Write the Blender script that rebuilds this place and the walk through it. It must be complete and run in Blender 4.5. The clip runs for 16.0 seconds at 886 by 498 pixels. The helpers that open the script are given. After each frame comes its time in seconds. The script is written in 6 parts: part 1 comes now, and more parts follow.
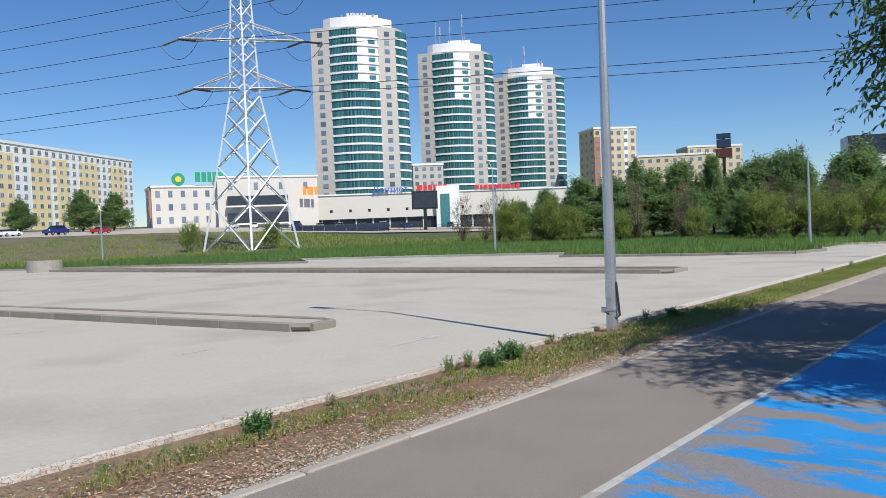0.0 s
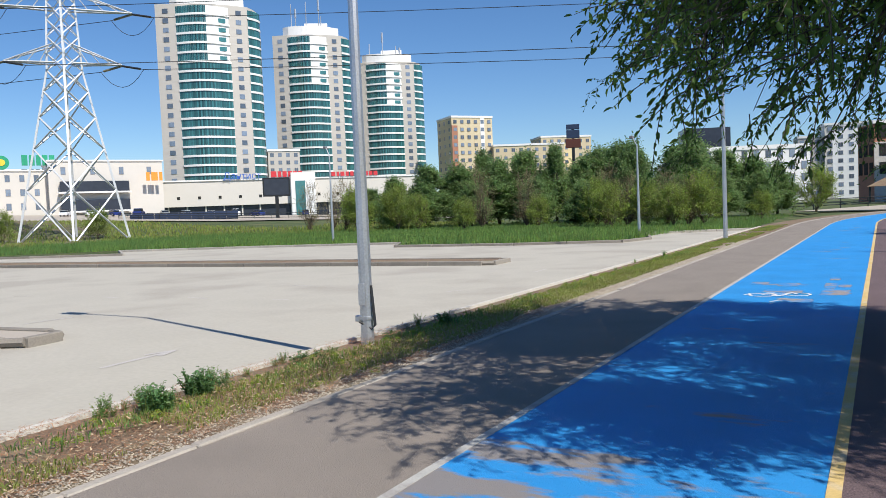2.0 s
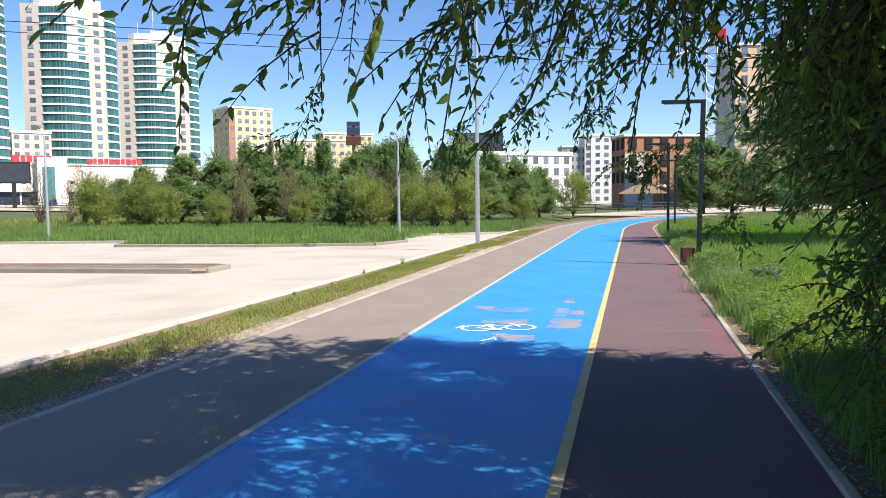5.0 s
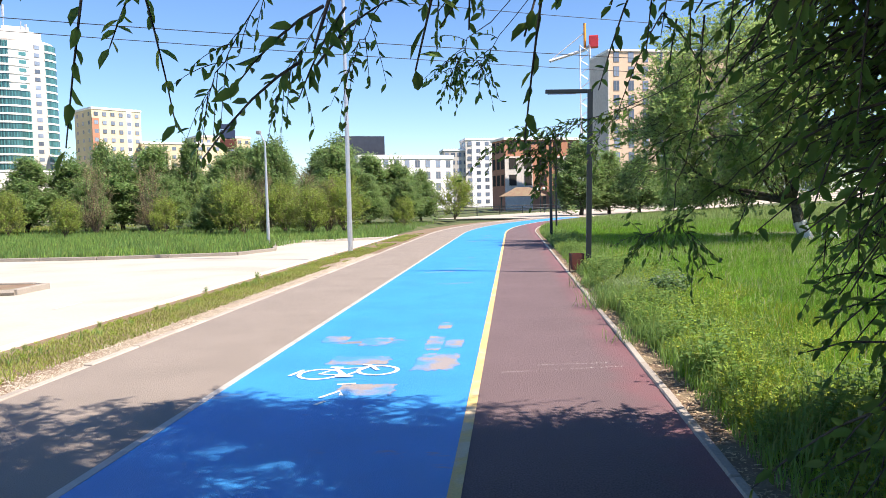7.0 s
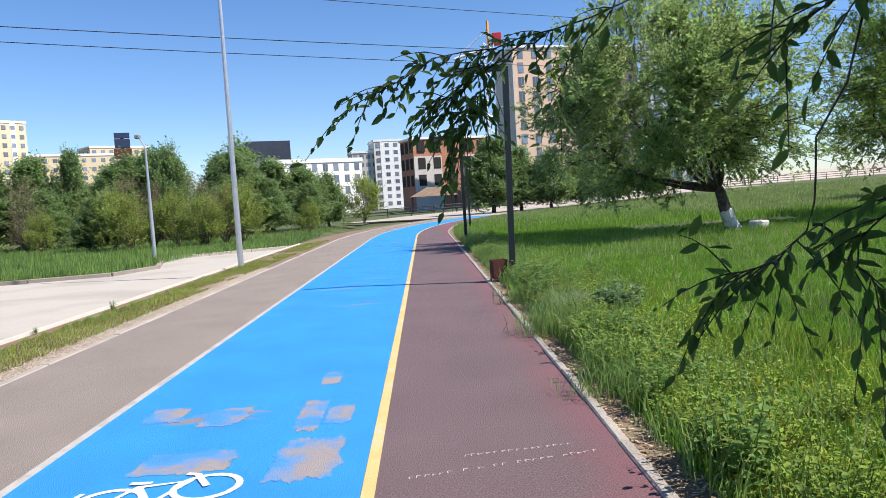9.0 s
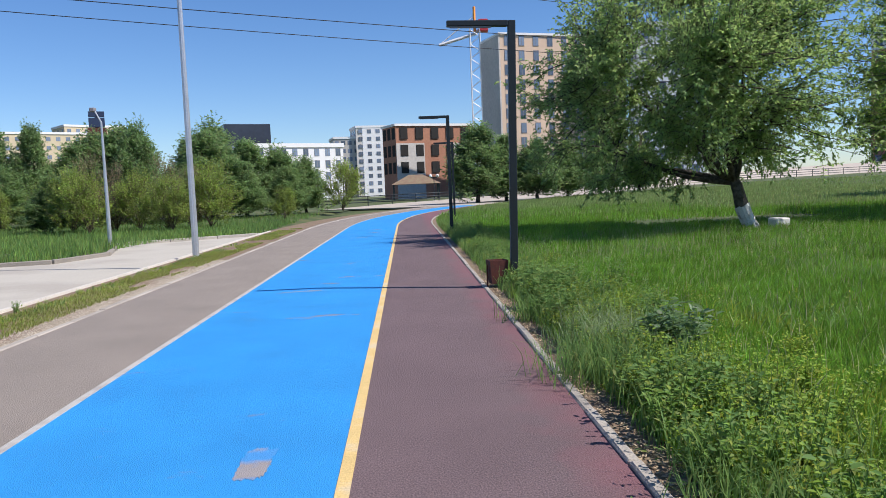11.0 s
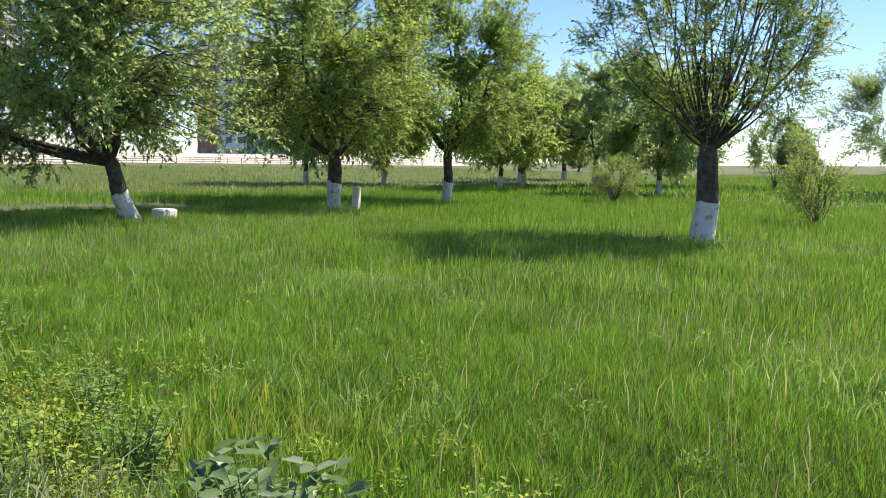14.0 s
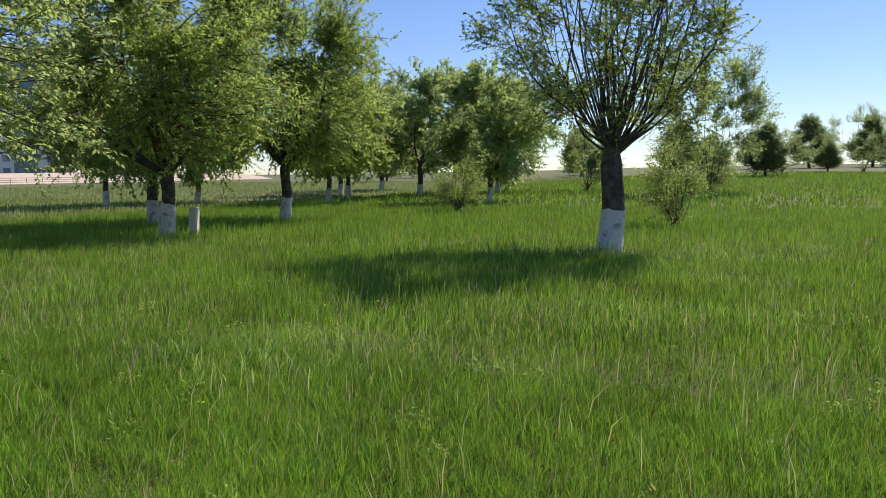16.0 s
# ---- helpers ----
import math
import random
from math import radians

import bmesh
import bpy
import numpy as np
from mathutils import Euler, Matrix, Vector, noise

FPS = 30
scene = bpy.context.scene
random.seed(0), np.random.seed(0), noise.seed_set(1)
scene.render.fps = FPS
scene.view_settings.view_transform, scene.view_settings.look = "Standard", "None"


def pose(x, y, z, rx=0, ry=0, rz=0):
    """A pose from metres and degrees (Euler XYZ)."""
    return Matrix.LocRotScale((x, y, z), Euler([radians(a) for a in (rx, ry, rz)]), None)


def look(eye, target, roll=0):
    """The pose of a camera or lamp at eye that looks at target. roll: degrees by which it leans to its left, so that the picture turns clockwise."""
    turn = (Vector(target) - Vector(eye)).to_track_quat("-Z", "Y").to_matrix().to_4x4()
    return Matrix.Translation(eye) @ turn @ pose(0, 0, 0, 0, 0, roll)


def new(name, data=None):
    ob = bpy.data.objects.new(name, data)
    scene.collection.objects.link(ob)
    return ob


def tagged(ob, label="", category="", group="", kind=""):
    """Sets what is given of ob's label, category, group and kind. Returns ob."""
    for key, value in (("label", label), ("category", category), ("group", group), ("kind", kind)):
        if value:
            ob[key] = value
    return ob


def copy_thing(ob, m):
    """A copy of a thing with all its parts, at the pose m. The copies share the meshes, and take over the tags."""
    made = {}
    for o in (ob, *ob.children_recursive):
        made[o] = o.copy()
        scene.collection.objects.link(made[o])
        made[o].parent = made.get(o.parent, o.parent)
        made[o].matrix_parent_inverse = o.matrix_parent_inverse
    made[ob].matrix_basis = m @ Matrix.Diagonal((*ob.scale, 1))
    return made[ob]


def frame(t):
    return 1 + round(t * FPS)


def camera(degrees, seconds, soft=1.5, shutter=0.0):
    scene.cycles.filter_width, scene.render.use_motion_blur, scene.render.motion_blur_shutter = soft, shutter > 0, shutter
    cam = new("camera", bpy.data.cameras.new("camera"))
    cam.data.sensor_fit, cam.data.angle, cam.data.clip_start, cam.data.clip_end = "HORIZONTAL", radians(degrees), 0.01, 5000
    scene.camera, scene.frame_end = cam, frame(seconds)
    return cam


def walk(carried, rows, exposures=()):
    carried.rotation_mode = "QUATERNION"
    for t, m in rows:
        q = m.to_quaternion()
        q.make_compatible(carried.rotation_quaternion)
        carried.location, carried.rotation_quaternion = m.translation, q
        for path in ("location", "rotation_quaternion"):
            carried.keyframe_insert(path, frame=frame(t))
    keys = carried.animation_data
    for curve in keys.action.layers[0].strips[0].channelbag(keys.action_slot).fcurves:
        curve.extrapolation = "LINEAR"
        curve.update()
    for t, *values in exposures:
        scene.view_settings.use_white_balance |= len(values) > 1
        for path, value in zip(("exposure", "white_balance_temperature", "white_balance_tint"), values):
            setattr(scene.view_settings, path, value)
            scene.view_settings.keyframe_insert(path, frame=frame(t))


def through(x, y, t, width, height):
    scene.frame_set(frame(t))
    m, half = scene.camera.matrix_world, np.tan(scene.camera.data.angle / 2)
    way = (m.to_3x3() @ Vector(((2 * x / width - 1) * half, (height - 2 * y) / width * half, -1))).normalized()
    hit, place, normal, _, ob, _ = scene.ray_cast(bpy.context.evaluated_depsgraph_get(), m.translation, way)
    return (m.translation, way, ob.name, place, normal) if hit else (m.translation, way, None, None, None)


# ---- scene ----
cam = camera(60.3, 16.0, soft=0.6)
EXPOSURES = [(0, 0.08, 6250, 10), (1.5, 0.18, 6450, 10), (2.5, 0.3, 6500, 10), (3.5, 0.55, 6750, 13), (6.5, 1.05, 7100, 16), (7.5, 1.15, 7200, 18), (8.2, 0.95, 7000, 17), (9, 0.68, 6600, 15), (11.5, 0.38, 6350, 15), (12.5, 0.48, 6450, 16), (13.5, 0.95, 6900, 19), (14, 1.05, 7200, 21), (14.5, 0.68, 7400, 24), (16, 0.5, 7300, 24)]
PATH = [
    (0, (0.251, 0.815, 1.581), (-1.039, 2.342, 1.526), -2.3),
    (0.5, (0.256, 1.434, 1.577), (-0.948, 3.029, 1.496), -2.7),
    (1, (0.267, 2.046, 1.585), (-0.867, 3.691, 1.5), -2.6),
    (1.5, (0.339, 2.675, 1.59), (-0.725, 4.366, 1.493), -2.3),
    (2, (0.462, 3.333, 1.587), (-0.536, 5.063, 1.485), -2.3),
    (2.5, (0.505, 4.016, 1.604), (-0.378, 5.807, 1.485), -1.8),
    (3, (0.569, 4.652, 1.604), (-0.145, 6.516, 1.476), -0.7),
    (3.5, (0.571, 5.353, 1.584), (-0.006, 7.263, 1.452), -0.2),
    (4, (0.602, 6.007, 1.576), (0.085, 7.934, 1.443), -1.3),
    (4.2, (0.631, 6.263, 1.587), (0.121, 8.194, 1.464), -1.3),
    (6.3, (0.578, 8.884, 1.579), (0.178, 10.84, 1.453), 0.2),
    (6.5, (0.56, 9.107, 1.582), (0.193, 11.069, 1.468), -0.2),
    (7, (0.558, 9.741, 1.549), (0.377, 11.73, 1.431), -1.3),
    (7.5, (0.617, 10.437, 1.557), (0.57, 12.433, 1.43), -2.1),
    (8, (0.591, 11.112, 1.54), (0.567, 13.107, 1.397), -3.0),
    (8.5, (0.607, 11.728, 1.557), (0.625, 13.723, 1.414), -3.8),
    (9, (0.629, 12.411, 1.548), (0.673, 14.406, 1.424), -3.7),
    (9.2, (0.635, 12.68, 1.544), (0.69, 14.674, 1.42), -3.4),
    (11.3, (0.606, 15.481, 1.5), (0.72, 17.471, 1.336), -1.8),
    (11.5, (0.663, 15.74, 1.51), (0.881, 17.721, 1.339), -1.9),
    (12, (0.746, 16.43, 1.518), (1.156, 18.379, 1.342), -3.5),
    (12.5, (0.859, 17.166, 1.47), (1.452, 19.067, 1.282), -2.2),
    (13, (1.033, 18.025, 1.393), (1.938, 19.798, 1.2), -2.0),
    (13.5, (1.264, 18.835, 1.411), (2.581, 20.327, 1.22), 1.6),
    (14, (1.438, 19.549, 1.413), (2.972, 20.817, 1.207), 1.6),
    (14.5, (1.632, 20.273, 1.435), (3.276, 21.392, 1.224), 1.0),
    (15, (1.77, 21.011, 1.439), (3.483, 22.023, 1.23), -0.0),
    (15.5, (1.964, 21.735, 1.45), (3.717, 22.677, 1.259), -1.0),
    (16, (2.302, 22.4, 1.439), (4.113, 23.231, 1.266), -0.3),
]
walk(cam, [(t, look(eye, target, roll)) for t, eye, target, roll in PATH], EXPOSURES)

# ---- world, sun, exposure ----
SUN_AZ = math.atan2(-0.31, 1.0)          # direction towards the sun in plan
SUN_EL = radians(50)
world = bpy.data.worlds.new("world")
scene.world = world
world.use_nodes = True
wn = world.node_tree
sky = wn.nodes.new("ShaderNodeTexSky")
sky.sky_type = 'NISHITA'
sky.sun_disc = False
sky.sun_elevation = SUN_EL
sky.sun_rotation = math.pi / 2 - SUN_AZ
sky.air_density = 1.0
sky.dust_density = 0.1
sky.ozone_density = 3.0
sky.altitude = 300
bg = next(n for n in wn.nodes if n.type == 'BACKGROUND')
bg.inputs["Strength"].default_value = 0.09
tone = wn.nodes.new("ShaderNodeHueSaturation")
tone.inputs["Saturation"].default_value = 1.15
wn.links.new(sky.outputs[0], tone.inputs["Color"])
clear = wn.nodes.new("ShaderNodeMix")
clear.data_type, clear.blend_type = 'RGBA', 'MULTIPLY'
clear.inputs["Factor"].default_value = 1.0
clear.inputs[7].default_value = (0.84, 0.96, 1.12, 1)
wn.links.new(tone.outputs[0], clear.inputs[6])
wn.links.new(clear.outputs[2], bg.inputs["Color"])
sun = new("sun", bpy.data.lights.new("sun", 'SUN'))
sun.data.energy = 5.0
sun.data.angle = radians(0.53)
sun.data.color = (1.0, 0.95, 0.87)
sun.matrix_world = look((0, 0, 60), (-math.cos(SUN_AZ) * 60, -math.sin(SUN_AZ) * 60, 60 - 60 * math.tan(SUN_EL)))


# ---- materials ----
def mat(name, base, rough=0.8, metal=0.0, vary=0.25, scale=6.0, fine=60.0, bump=0.3, second=None, island=0.0, obj=0.0, amount=0.5, lo=0.4, hi=0.6, spec=0.5, fine_mix=0.25):
    """Principled material: two scales of noise, optional second colour in patches, random tone per piece."""
    m = bpy.data.materials.new(name)
    m.use_nodes = True
    nt = m.node_tree
    p = nt.nodes["Principled BSDF"]
    tc = nt.nodes.new("ShaderNodeTexCoord")
    pos = nt.nodes.new("ShaderNodeNewGeometry")
    n1 = nt.nodes.new("ShaderNodeTexNoise")
    n1.inputs["Scale"].default_value = scale
    n1.inputs["Detail"].default_value = 5
    n2 = nt.nodes.new("ShaderNodeTexNoise")
    n2.inputs["Scale"].default_value = fine
    n2.inputs["Detail"].default_value = 3
    for n in (n1, n2):
        nt.links.new(pos.outputs["Position"], n.inputs["Vector"])
    col = nt.nodes.new("ShaderNodeRGB")
    col.outputs[0].default_value = (*base, 1)
    cur = col.outputs[0]
    if second:
        r = nt.nodes.new("ShaderNodeMapRange")
        r.inputs["From Min"].default_value, r.inputs["From Max"].default_value = lo, hi
        r.inputs["To Max"].default_value = amount * 2 if amount < 0.5 else 1.0
        nt.links.new(n1.outputs["Fac"], r.inputs["Value"])
        mx = nt.nodes.new("ShaderNodeMix")
        mx.data_type = 'RGBA'
        nt.links.new(r.outputs[0], mx.inputs["Factor"])
        nt.links.new(cur, mx.inputs[6])
        mx.inputs[7].default_value = (*second, 1)
        cur = mx.outputs[2]
    add = nt.nodes.new("ShaderNodeMath")
    add.operation = 'MULTIPLY_ADD'
    nt.links.new(n2.outputs["Fac"], add.inputs[0])
    add.inputs[1].default_value = fine_mix * 2
    add.inputs[2].default_value = -fine_mix
    add2 = nt.nodes.new("ShaderNodeMath")
    add2.operation = 'MULTIPLY_ADD'
    nt.links.new(n1.outputs["Fac"], add2.inputs[0])
    add2.inputs[1].default_value = vary * 2
    add2.inputs[2].default_value = 1 - vary
    s = nt.nodes.new("ShaderNodeMath")
    s.operation = 'ADD'
    nt.links.new(add.outputs[0], s.inputs[0])
    nt.links.new(add2.outputs[0], s.inputs[1])
    val = s.outputs[0]
    for amt, src in ((island, pos.outputs["Random Per Island"]), (obj, None)):
        if amt:
            if src is None:
                src = nt.nodes.new("ShaderNodeObjectInfo").outputs["Random"]
            k = nt.nodes.new("ShaderNodeMath")
            k.operation = 'MULTIPLY_ADD'
            nt.links.new(src, k.inputs[0])
            k.inputs[1].default_value = amt * 2
            k.inputs[2].default_value = 1 - amt
            q = nt.nodes.new("ShaderNodeMath")
            q.operation = 'MULTIPLY'
            nt.links.new(val, q.inputs[0])
            nt.links.new(k.outputs[0], q.inputs[1])
            val = q.outputs[0]
    hsv = nt.nodes.new("ShaderNodeHueSaturation")
    nt.links.new(val, hsv.inputs["Value"])
    nt.links.new(cur, hsv.inputs["Color"])
    nt.links.new(hsv.outputs[0], p.inputs["Base Color"])
    p.inputs["Roughness"].default_value = rough
    p.inputs["Metallic"].default_value = metal
    p.inputs["Specular IOR Level"].default_value = spec
    if bump:
        b = nt.nodes.new("ShaderNodeBump")
        b.inputs["Strength"].default_value = bump
        b.inputs["Distance"].default_value = 0.02
        nt.links.new(n2.outputs["Fac"], b.inputs["Height"])
        nt.links.new(b.outputs[0], p.inputs["Normal"])
    return m


def leaf_mat(name, base, island=0.45, through=0.35, warm=(0.16, 0.2, 0.03), warm_share=0.3, gloss=0.45):
    """Leaves and grass: a rough gloss over diffuse and translucent green, each piece its own tone."""
    m = bpy.data.materials.new(name)
    m.use_nodes = True
    nt = m.node_tree
    p = nt.nodes["Principled BSDF"]
    out = nt.nodes["Material Output"]
    geo = nt.nodes.new("ShaderNodeNewGeometry")
    ramp = nt.nodes.new("ShaderNodeMix")
    ramp.data_type = 'RGBA'
    r = nt.nodes.new("ShaderNodeMapRange")
    r.inputs["From Min"].default_value = 1 - warm_share
    nt.links.new(geo.outputs["Random Per Island"], r.inputs["Value"])
    nt.links.new(r.outputs[0], ramp.inputs["Factor"])
    ramp.inputs[6].default_value = (*base, 1)
    ramp.inputs[7].default_value = (*warm, 1)
    n = nt.nodes.new("ShaderNodeTexNoise")
    n.inputs["Scale"].default_value = 0.7
    nt.links.new(geo.outputs["Position"], n.inputs["Vector"])
    k = nt.nodes.new("ShaderNodeMath")
    k.operation = 'MULTIPLY_ADD'
    nt.links.new(geo.outputs["Random Per Island"], k.inputs[0])
    k.inputs[1].default_value = -island
    k.inputs[2].default_value = 0.55 + island / 2
    k2 = nt.nodes.new("ShaderNodeMath")
    k2.operation = 'MULTIPLY_ADD'
    nt.links.new(n.outputs["Fac"], k2.inputs[0])
    k2.inputs[1].default_value = 0.9
    nt.links.new(k.outputs[0], k2.inputs[2])
    hsv = nt.nodes.new("ShaderNodeHueSaturation")
    nt.links.new(ramp.outputs[2], hsv.inputs["Color"])
    nt.links.new(k2.outputs[0], hsv.inputs["Value"])
    nt.links.new(hsv.outputs[0], p.inputs["Base Color"])
    p.inputs["Roughness"].default_value = gloss
    p.inputs["Specular IOR Level"].default_value = 0.22
    t = nt.nodes.new("ShaderNodeBsdfTranslucent")
    bright = nt.nodes.new("ShaderNodeHueSaturation")
    bright.inputs["Value"].default_value = 1.6
    bright.inputs["Hue"].default_value = 0.485
    nt.links.new(hsv.outputs[0], bright.inputs["Color"])
    nt.links.new(bright.outputs[0], t.inputs["Color"])
    mix = nt.nodes.new("ShaderNodeMixShader")
    mix.inputs[0].default_value = through
    nt.links.new(p.outputs[0], mix.inputs[1])
    nt.links.new(t.outputs[0], mix.inputs[2])
    nt.links.new(mix.outputs[0], out.inputs["Surface"])
    return m


M_SOIL = mat("meadow_soil", (0.06, 0.085, 0.022), 0.95, vary=0.35, scale=0.35, fine=9, bump=0.6, second=(0.1, 0.1, 0.035), lo=0.5, hi=0.7)
M_BANK = mat("dry_bank", (0.16, 0.125, 0.075), 0.95, vary=0.4, scale=0.3, fine=3, bump=0.5, second=(0.09, 0.1, 0.04), lo=0.4, hi=0.6)
M_LOT = mat("pale_concrete", (0.43, 0.4, 0.335), 0.9, vary=0.16, scale=0.35, fine=14, bump=0.2, fine_mix=0.1, second=(0.34, 0.31, 0.26), lo=0.48, hi=0.66)
M_DUST = mat("dusty_paving", (0.4, 0.35, 0.29), 0.92, vary=0.12, scale=0.3, fine=15, bump=0.2, fine_mix=0.08)
M_STRIP = mat("dry_verge_soil", (0.21, 0.14, 0.09), 0.95, vary=0.4, scale=1.6, fine=45, bump=0.8, second=(0.19, 0.15, 0.09), lo=0.45, hi=0.62)
M_GREY = mat("grey_asphalt", (0.225, 0.192, 0.162), 0.93, vary=0.2, scale=1.1, fine=110, bump=0.5, fine_mix=1.1)
M_MAROON = mat("maroon_asphalt", (0.122, 0.084, 0.088), 0.93, vary=0.25, scale=0.9, fine=95, bump=0.5, fine_mix=1.3)
M_KERB = mat("kerb_concrete", (0.36, 0.335, 0.29), 0.9, vary=0.2, scale=3, fine=60, bump=0.4, obj=0.14)
M_EDGING = mat("pale_edging", (0.55, 0.52, 0.46), 0.9, vary=0.2, scale=2, fine=40, bump=0.4)
M_KERB_PATH = mat("path_kerb_concrete", (0.34, 0.305, 0.26), 0.9, vary=0.25, scale=3, fine=50, bump=0.5, obj=0.12)
M_KERB_DARK = mat("worn_kerb", (0.24, 0.215, 0.18), 0.92, vary=0.25, scale=2, fine=40, bump=0.5, obj=0.15)
M_WHITE_LINE = mat("worn_white_line", (0.42, 0.41, 0.38), 0.85, vary=0.3, scale=4, fine=80, bump=0.3, second=(0.3, 0.28, 0.26), lo=0.5, hi=0.62)
M_YELLOW = mat("worn_yellow_line", (0.6, 0.43, 0.17), 0.8, vary=0.25, scale=3, fine=70, bump=0.3, second=(0.52, 0.42, 0.26), lo=0.5, hi=0.62)
M_MARK = mat("white_marking", (0.72, 0.72, 0.7), 0.75, vary=0.15, scale=8, fine=90, bump=0.2)
M_FADED = mat("faded_marking", (0.46, 0.43, 0.4), 0.85, vary=0.15, scale=5, fine=60, bump=0.1)
M_GRAVEL = mat("grey_gravel", (0.36, 0.31, 0.24), 0.9, vary=0.2, scale=5, fine=50, bump=0.2, island=0.35)
M_STRAW = mat("dry_straw", (0.33, 0.165, 0.085), 0.9, vary=0.2, scale=4, fine=50, bump=0.0, island=0.4)
M_GALV = mat("galvanised_steel", (0.55, 0.56, 0.58), 0.42, metal=0.75, vary=0.15, scale=3, fine=40, bump=0.05)
M_LATTICE = mat("painted_lattice_steel", (0.62, 0.63, 0.64), 0.5, metal=0.3, vary=0.1, scale=1, fine=8, bump=0.0)
M_DARKPOLE = mat("dark_green_steel", (0.018, 0.024, 0.026), 0.45, metal=0.2, vary=0.2, scale=4, fine=40, bump=0.05)
M_RUST = mat("rusty_brown_steel", (0.12, 0.03, 0.02), 0.75, metal=0.1, vary=0.3, scale=9, fine=60, bump=0.3, second=(0.07, 0.025, 0.018))
M_WIRE = mat("cable_black", (0.02, 0.022, 0.025), 0.6, bump=0)
M_INSUL = mat("dark_insulator", (0.03, 0.03, 0.03), 0.3, bump=0)
M_INSUL_Y = mat("yellow_insulator", (0.17, 0.16, 0.11), 0.4, bump=0)
M_BARK = mat("elm_bark", (0.055, 0.042, 0.032), 0.95, vary=0.4, scale=7, fine=40, bump=1.0, second=(0.1, 0.085, 0.07))
M_TWIG = mat("twig_bark", (0.11, 0.085, 0.055), 0.9, vary=0.2, scale=8, fine=40, bump=0)
M_LIME = mat("whitewash", (0.62, 0.61, 0.6), 0.92, vary=0.25, scale=6, fine=40, bump=0.7, second=(0.3, 0.28, 0.26), lo=0.52, hi=0.66)
M_STONE = mat("white_painted_stone", (0.55, 0.54, 0.5), 0.9, vary=0.25, scale=6, fine=40, bump=0.5)
# elm leaf over the path: the crown's own shade is put into this darker green
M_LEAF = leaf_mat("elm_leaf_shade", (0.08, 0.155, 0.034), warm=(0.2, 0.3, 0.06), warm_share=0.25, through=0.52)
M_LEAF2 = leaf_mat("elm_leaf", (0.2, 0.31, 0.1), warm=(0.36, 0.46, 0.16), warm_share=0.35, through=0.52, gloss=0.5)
M_LEAF3 = leaf_mat("fresh_leaf", (0.16, 0.275, 0.06), warm=(0.34, 0.42, 0.1), warm_share=0.35, through=0.52, gloss=0.55)
M_POPLAR = leaf_mat("poplar_leaf", (0.14, 0.24, 0.085), warm=(0.3, 0.38, 0.16), warm_share=0.4, through=0.45, gloss=0.5)
M_OLIVE = leaf_mat("olive_shrub_leaf", (0.2, 0.3, 0.055), warm=(0.34, 0.37, 0.11), warm_share=0.45, through=0.45, gloss=0.6)
M_GRASS = leaf_mat("tall_grass", (0.125, 0.275, 0.03), warm=(0.36, 0.43, 0.1), warm_share=0.18, through=0.28, gloss=0.4, island=0.95)
M_WEED = leaf_mat("verge_weed", (0.13, 0.235, 0.065), warm=(0.29, 0.35, 0.1), warm_share=0.3, through=0.45, gloss=0.6)
M_DRYGRASS = leaf_mat("short_dry_grass", (0.21, 0.27, 0.06), warm=(0.38, 0.32, 0.12), warm_share=0.45, through=0.3, gloss=0.7)
M_WALL = mat("white_render", (0.62, 0.585, 0.53), 0.85, vary=0.08, scale=0.08, fine=1.5, bump=0.0, fine_mix=0.03)
M_WALL_W = mat("white_panel", (0.78, 0.77, 0.75), 0.7, vary=0.06, scale=0.08, fine=1.5, bump=0.0, fine_mix=0.03)
M_GREYWALL = mat("grey_tower_wall", (0.5, 0.465, 0.42), 0.85, vary=0.08, scale=0.1, fine=1.5, bump=0.0, fine_mix=0.03)
M_YWALL = mat("yellow_wall", (0.74, 0.6, 0.34), 0.85, vary=0.08, scale=0.08, fine=1.5, bump=0.0, fine_mix=0.03)
M_CREAM = mat("cream_wall", (0.6, 0.5, 0.33), 0.85, vary=0.08, scale=0.08, fine=1.5, bump=0.0, fine_mix=0.03)
M_PEACH = mat("peach_panel_wall", (0.64, 0.47, 0.34), 0.85, vary=0.08, scale=0.1, fine=1.2, bump=0.0, fine_mix=0.03)
M_BRICK = mat("red_brick_wall", (0.4, 0.19, 0.12), 0.9, vary=0.2, scale=0.3, fine=3, bump=0.0)
M_CONC = mat("raw_concrete", (0.52, 0.49, 0.45), 0.9, vary=0.15, scale=0.2, fine=2, bump=0.0)
M_DARKBLDG = mat("dark_glass_cladding", (0.035, 0.04, 0.055), 0.25, vary=0.2, scale=0.1, fine=1, bump=0.0)
M_TEAL = mat("teal_glass", (0.04, 0.135, 0.14), 0.14, vary=0.15, scale=0.15, fine=1, bump=0.0, island=0.55, spec=0.7)
# the pane's blue-grey puts reflected sky into the base colour
M_PANE = mat("window_pane", (0.15, 0.19, 0.25), 0.12, vary=0.2, scale=0.5, fine=2, bump=0.0, obj=0.5, spec=0.7)
M_FRAME = mat("window_frame_grey", (0.2, 0.19, 0.2), 0.6, vary=0.1, bump=0)
M_DARK = mat("dark_opening", (0.02, 0.019, 0.018), 0.9, vary=0.2, bump=0)
M_BLACK = mat("black_panel", (0.015, 0.016, 0.018), 0.4, bump=0)
M_GREEN_SIGN = mat("green_letters", (0.02, 0.3, 0.16), 0.5, bump=0)
M_YEL_SIGN = mat("yellow_sign", (0.8, 0.55, 0.05), 0.5, bump=0)
M_RED_SIGN = mat("red_letters", (0.6, 0.04, 0.05), 0.5, bump=0)
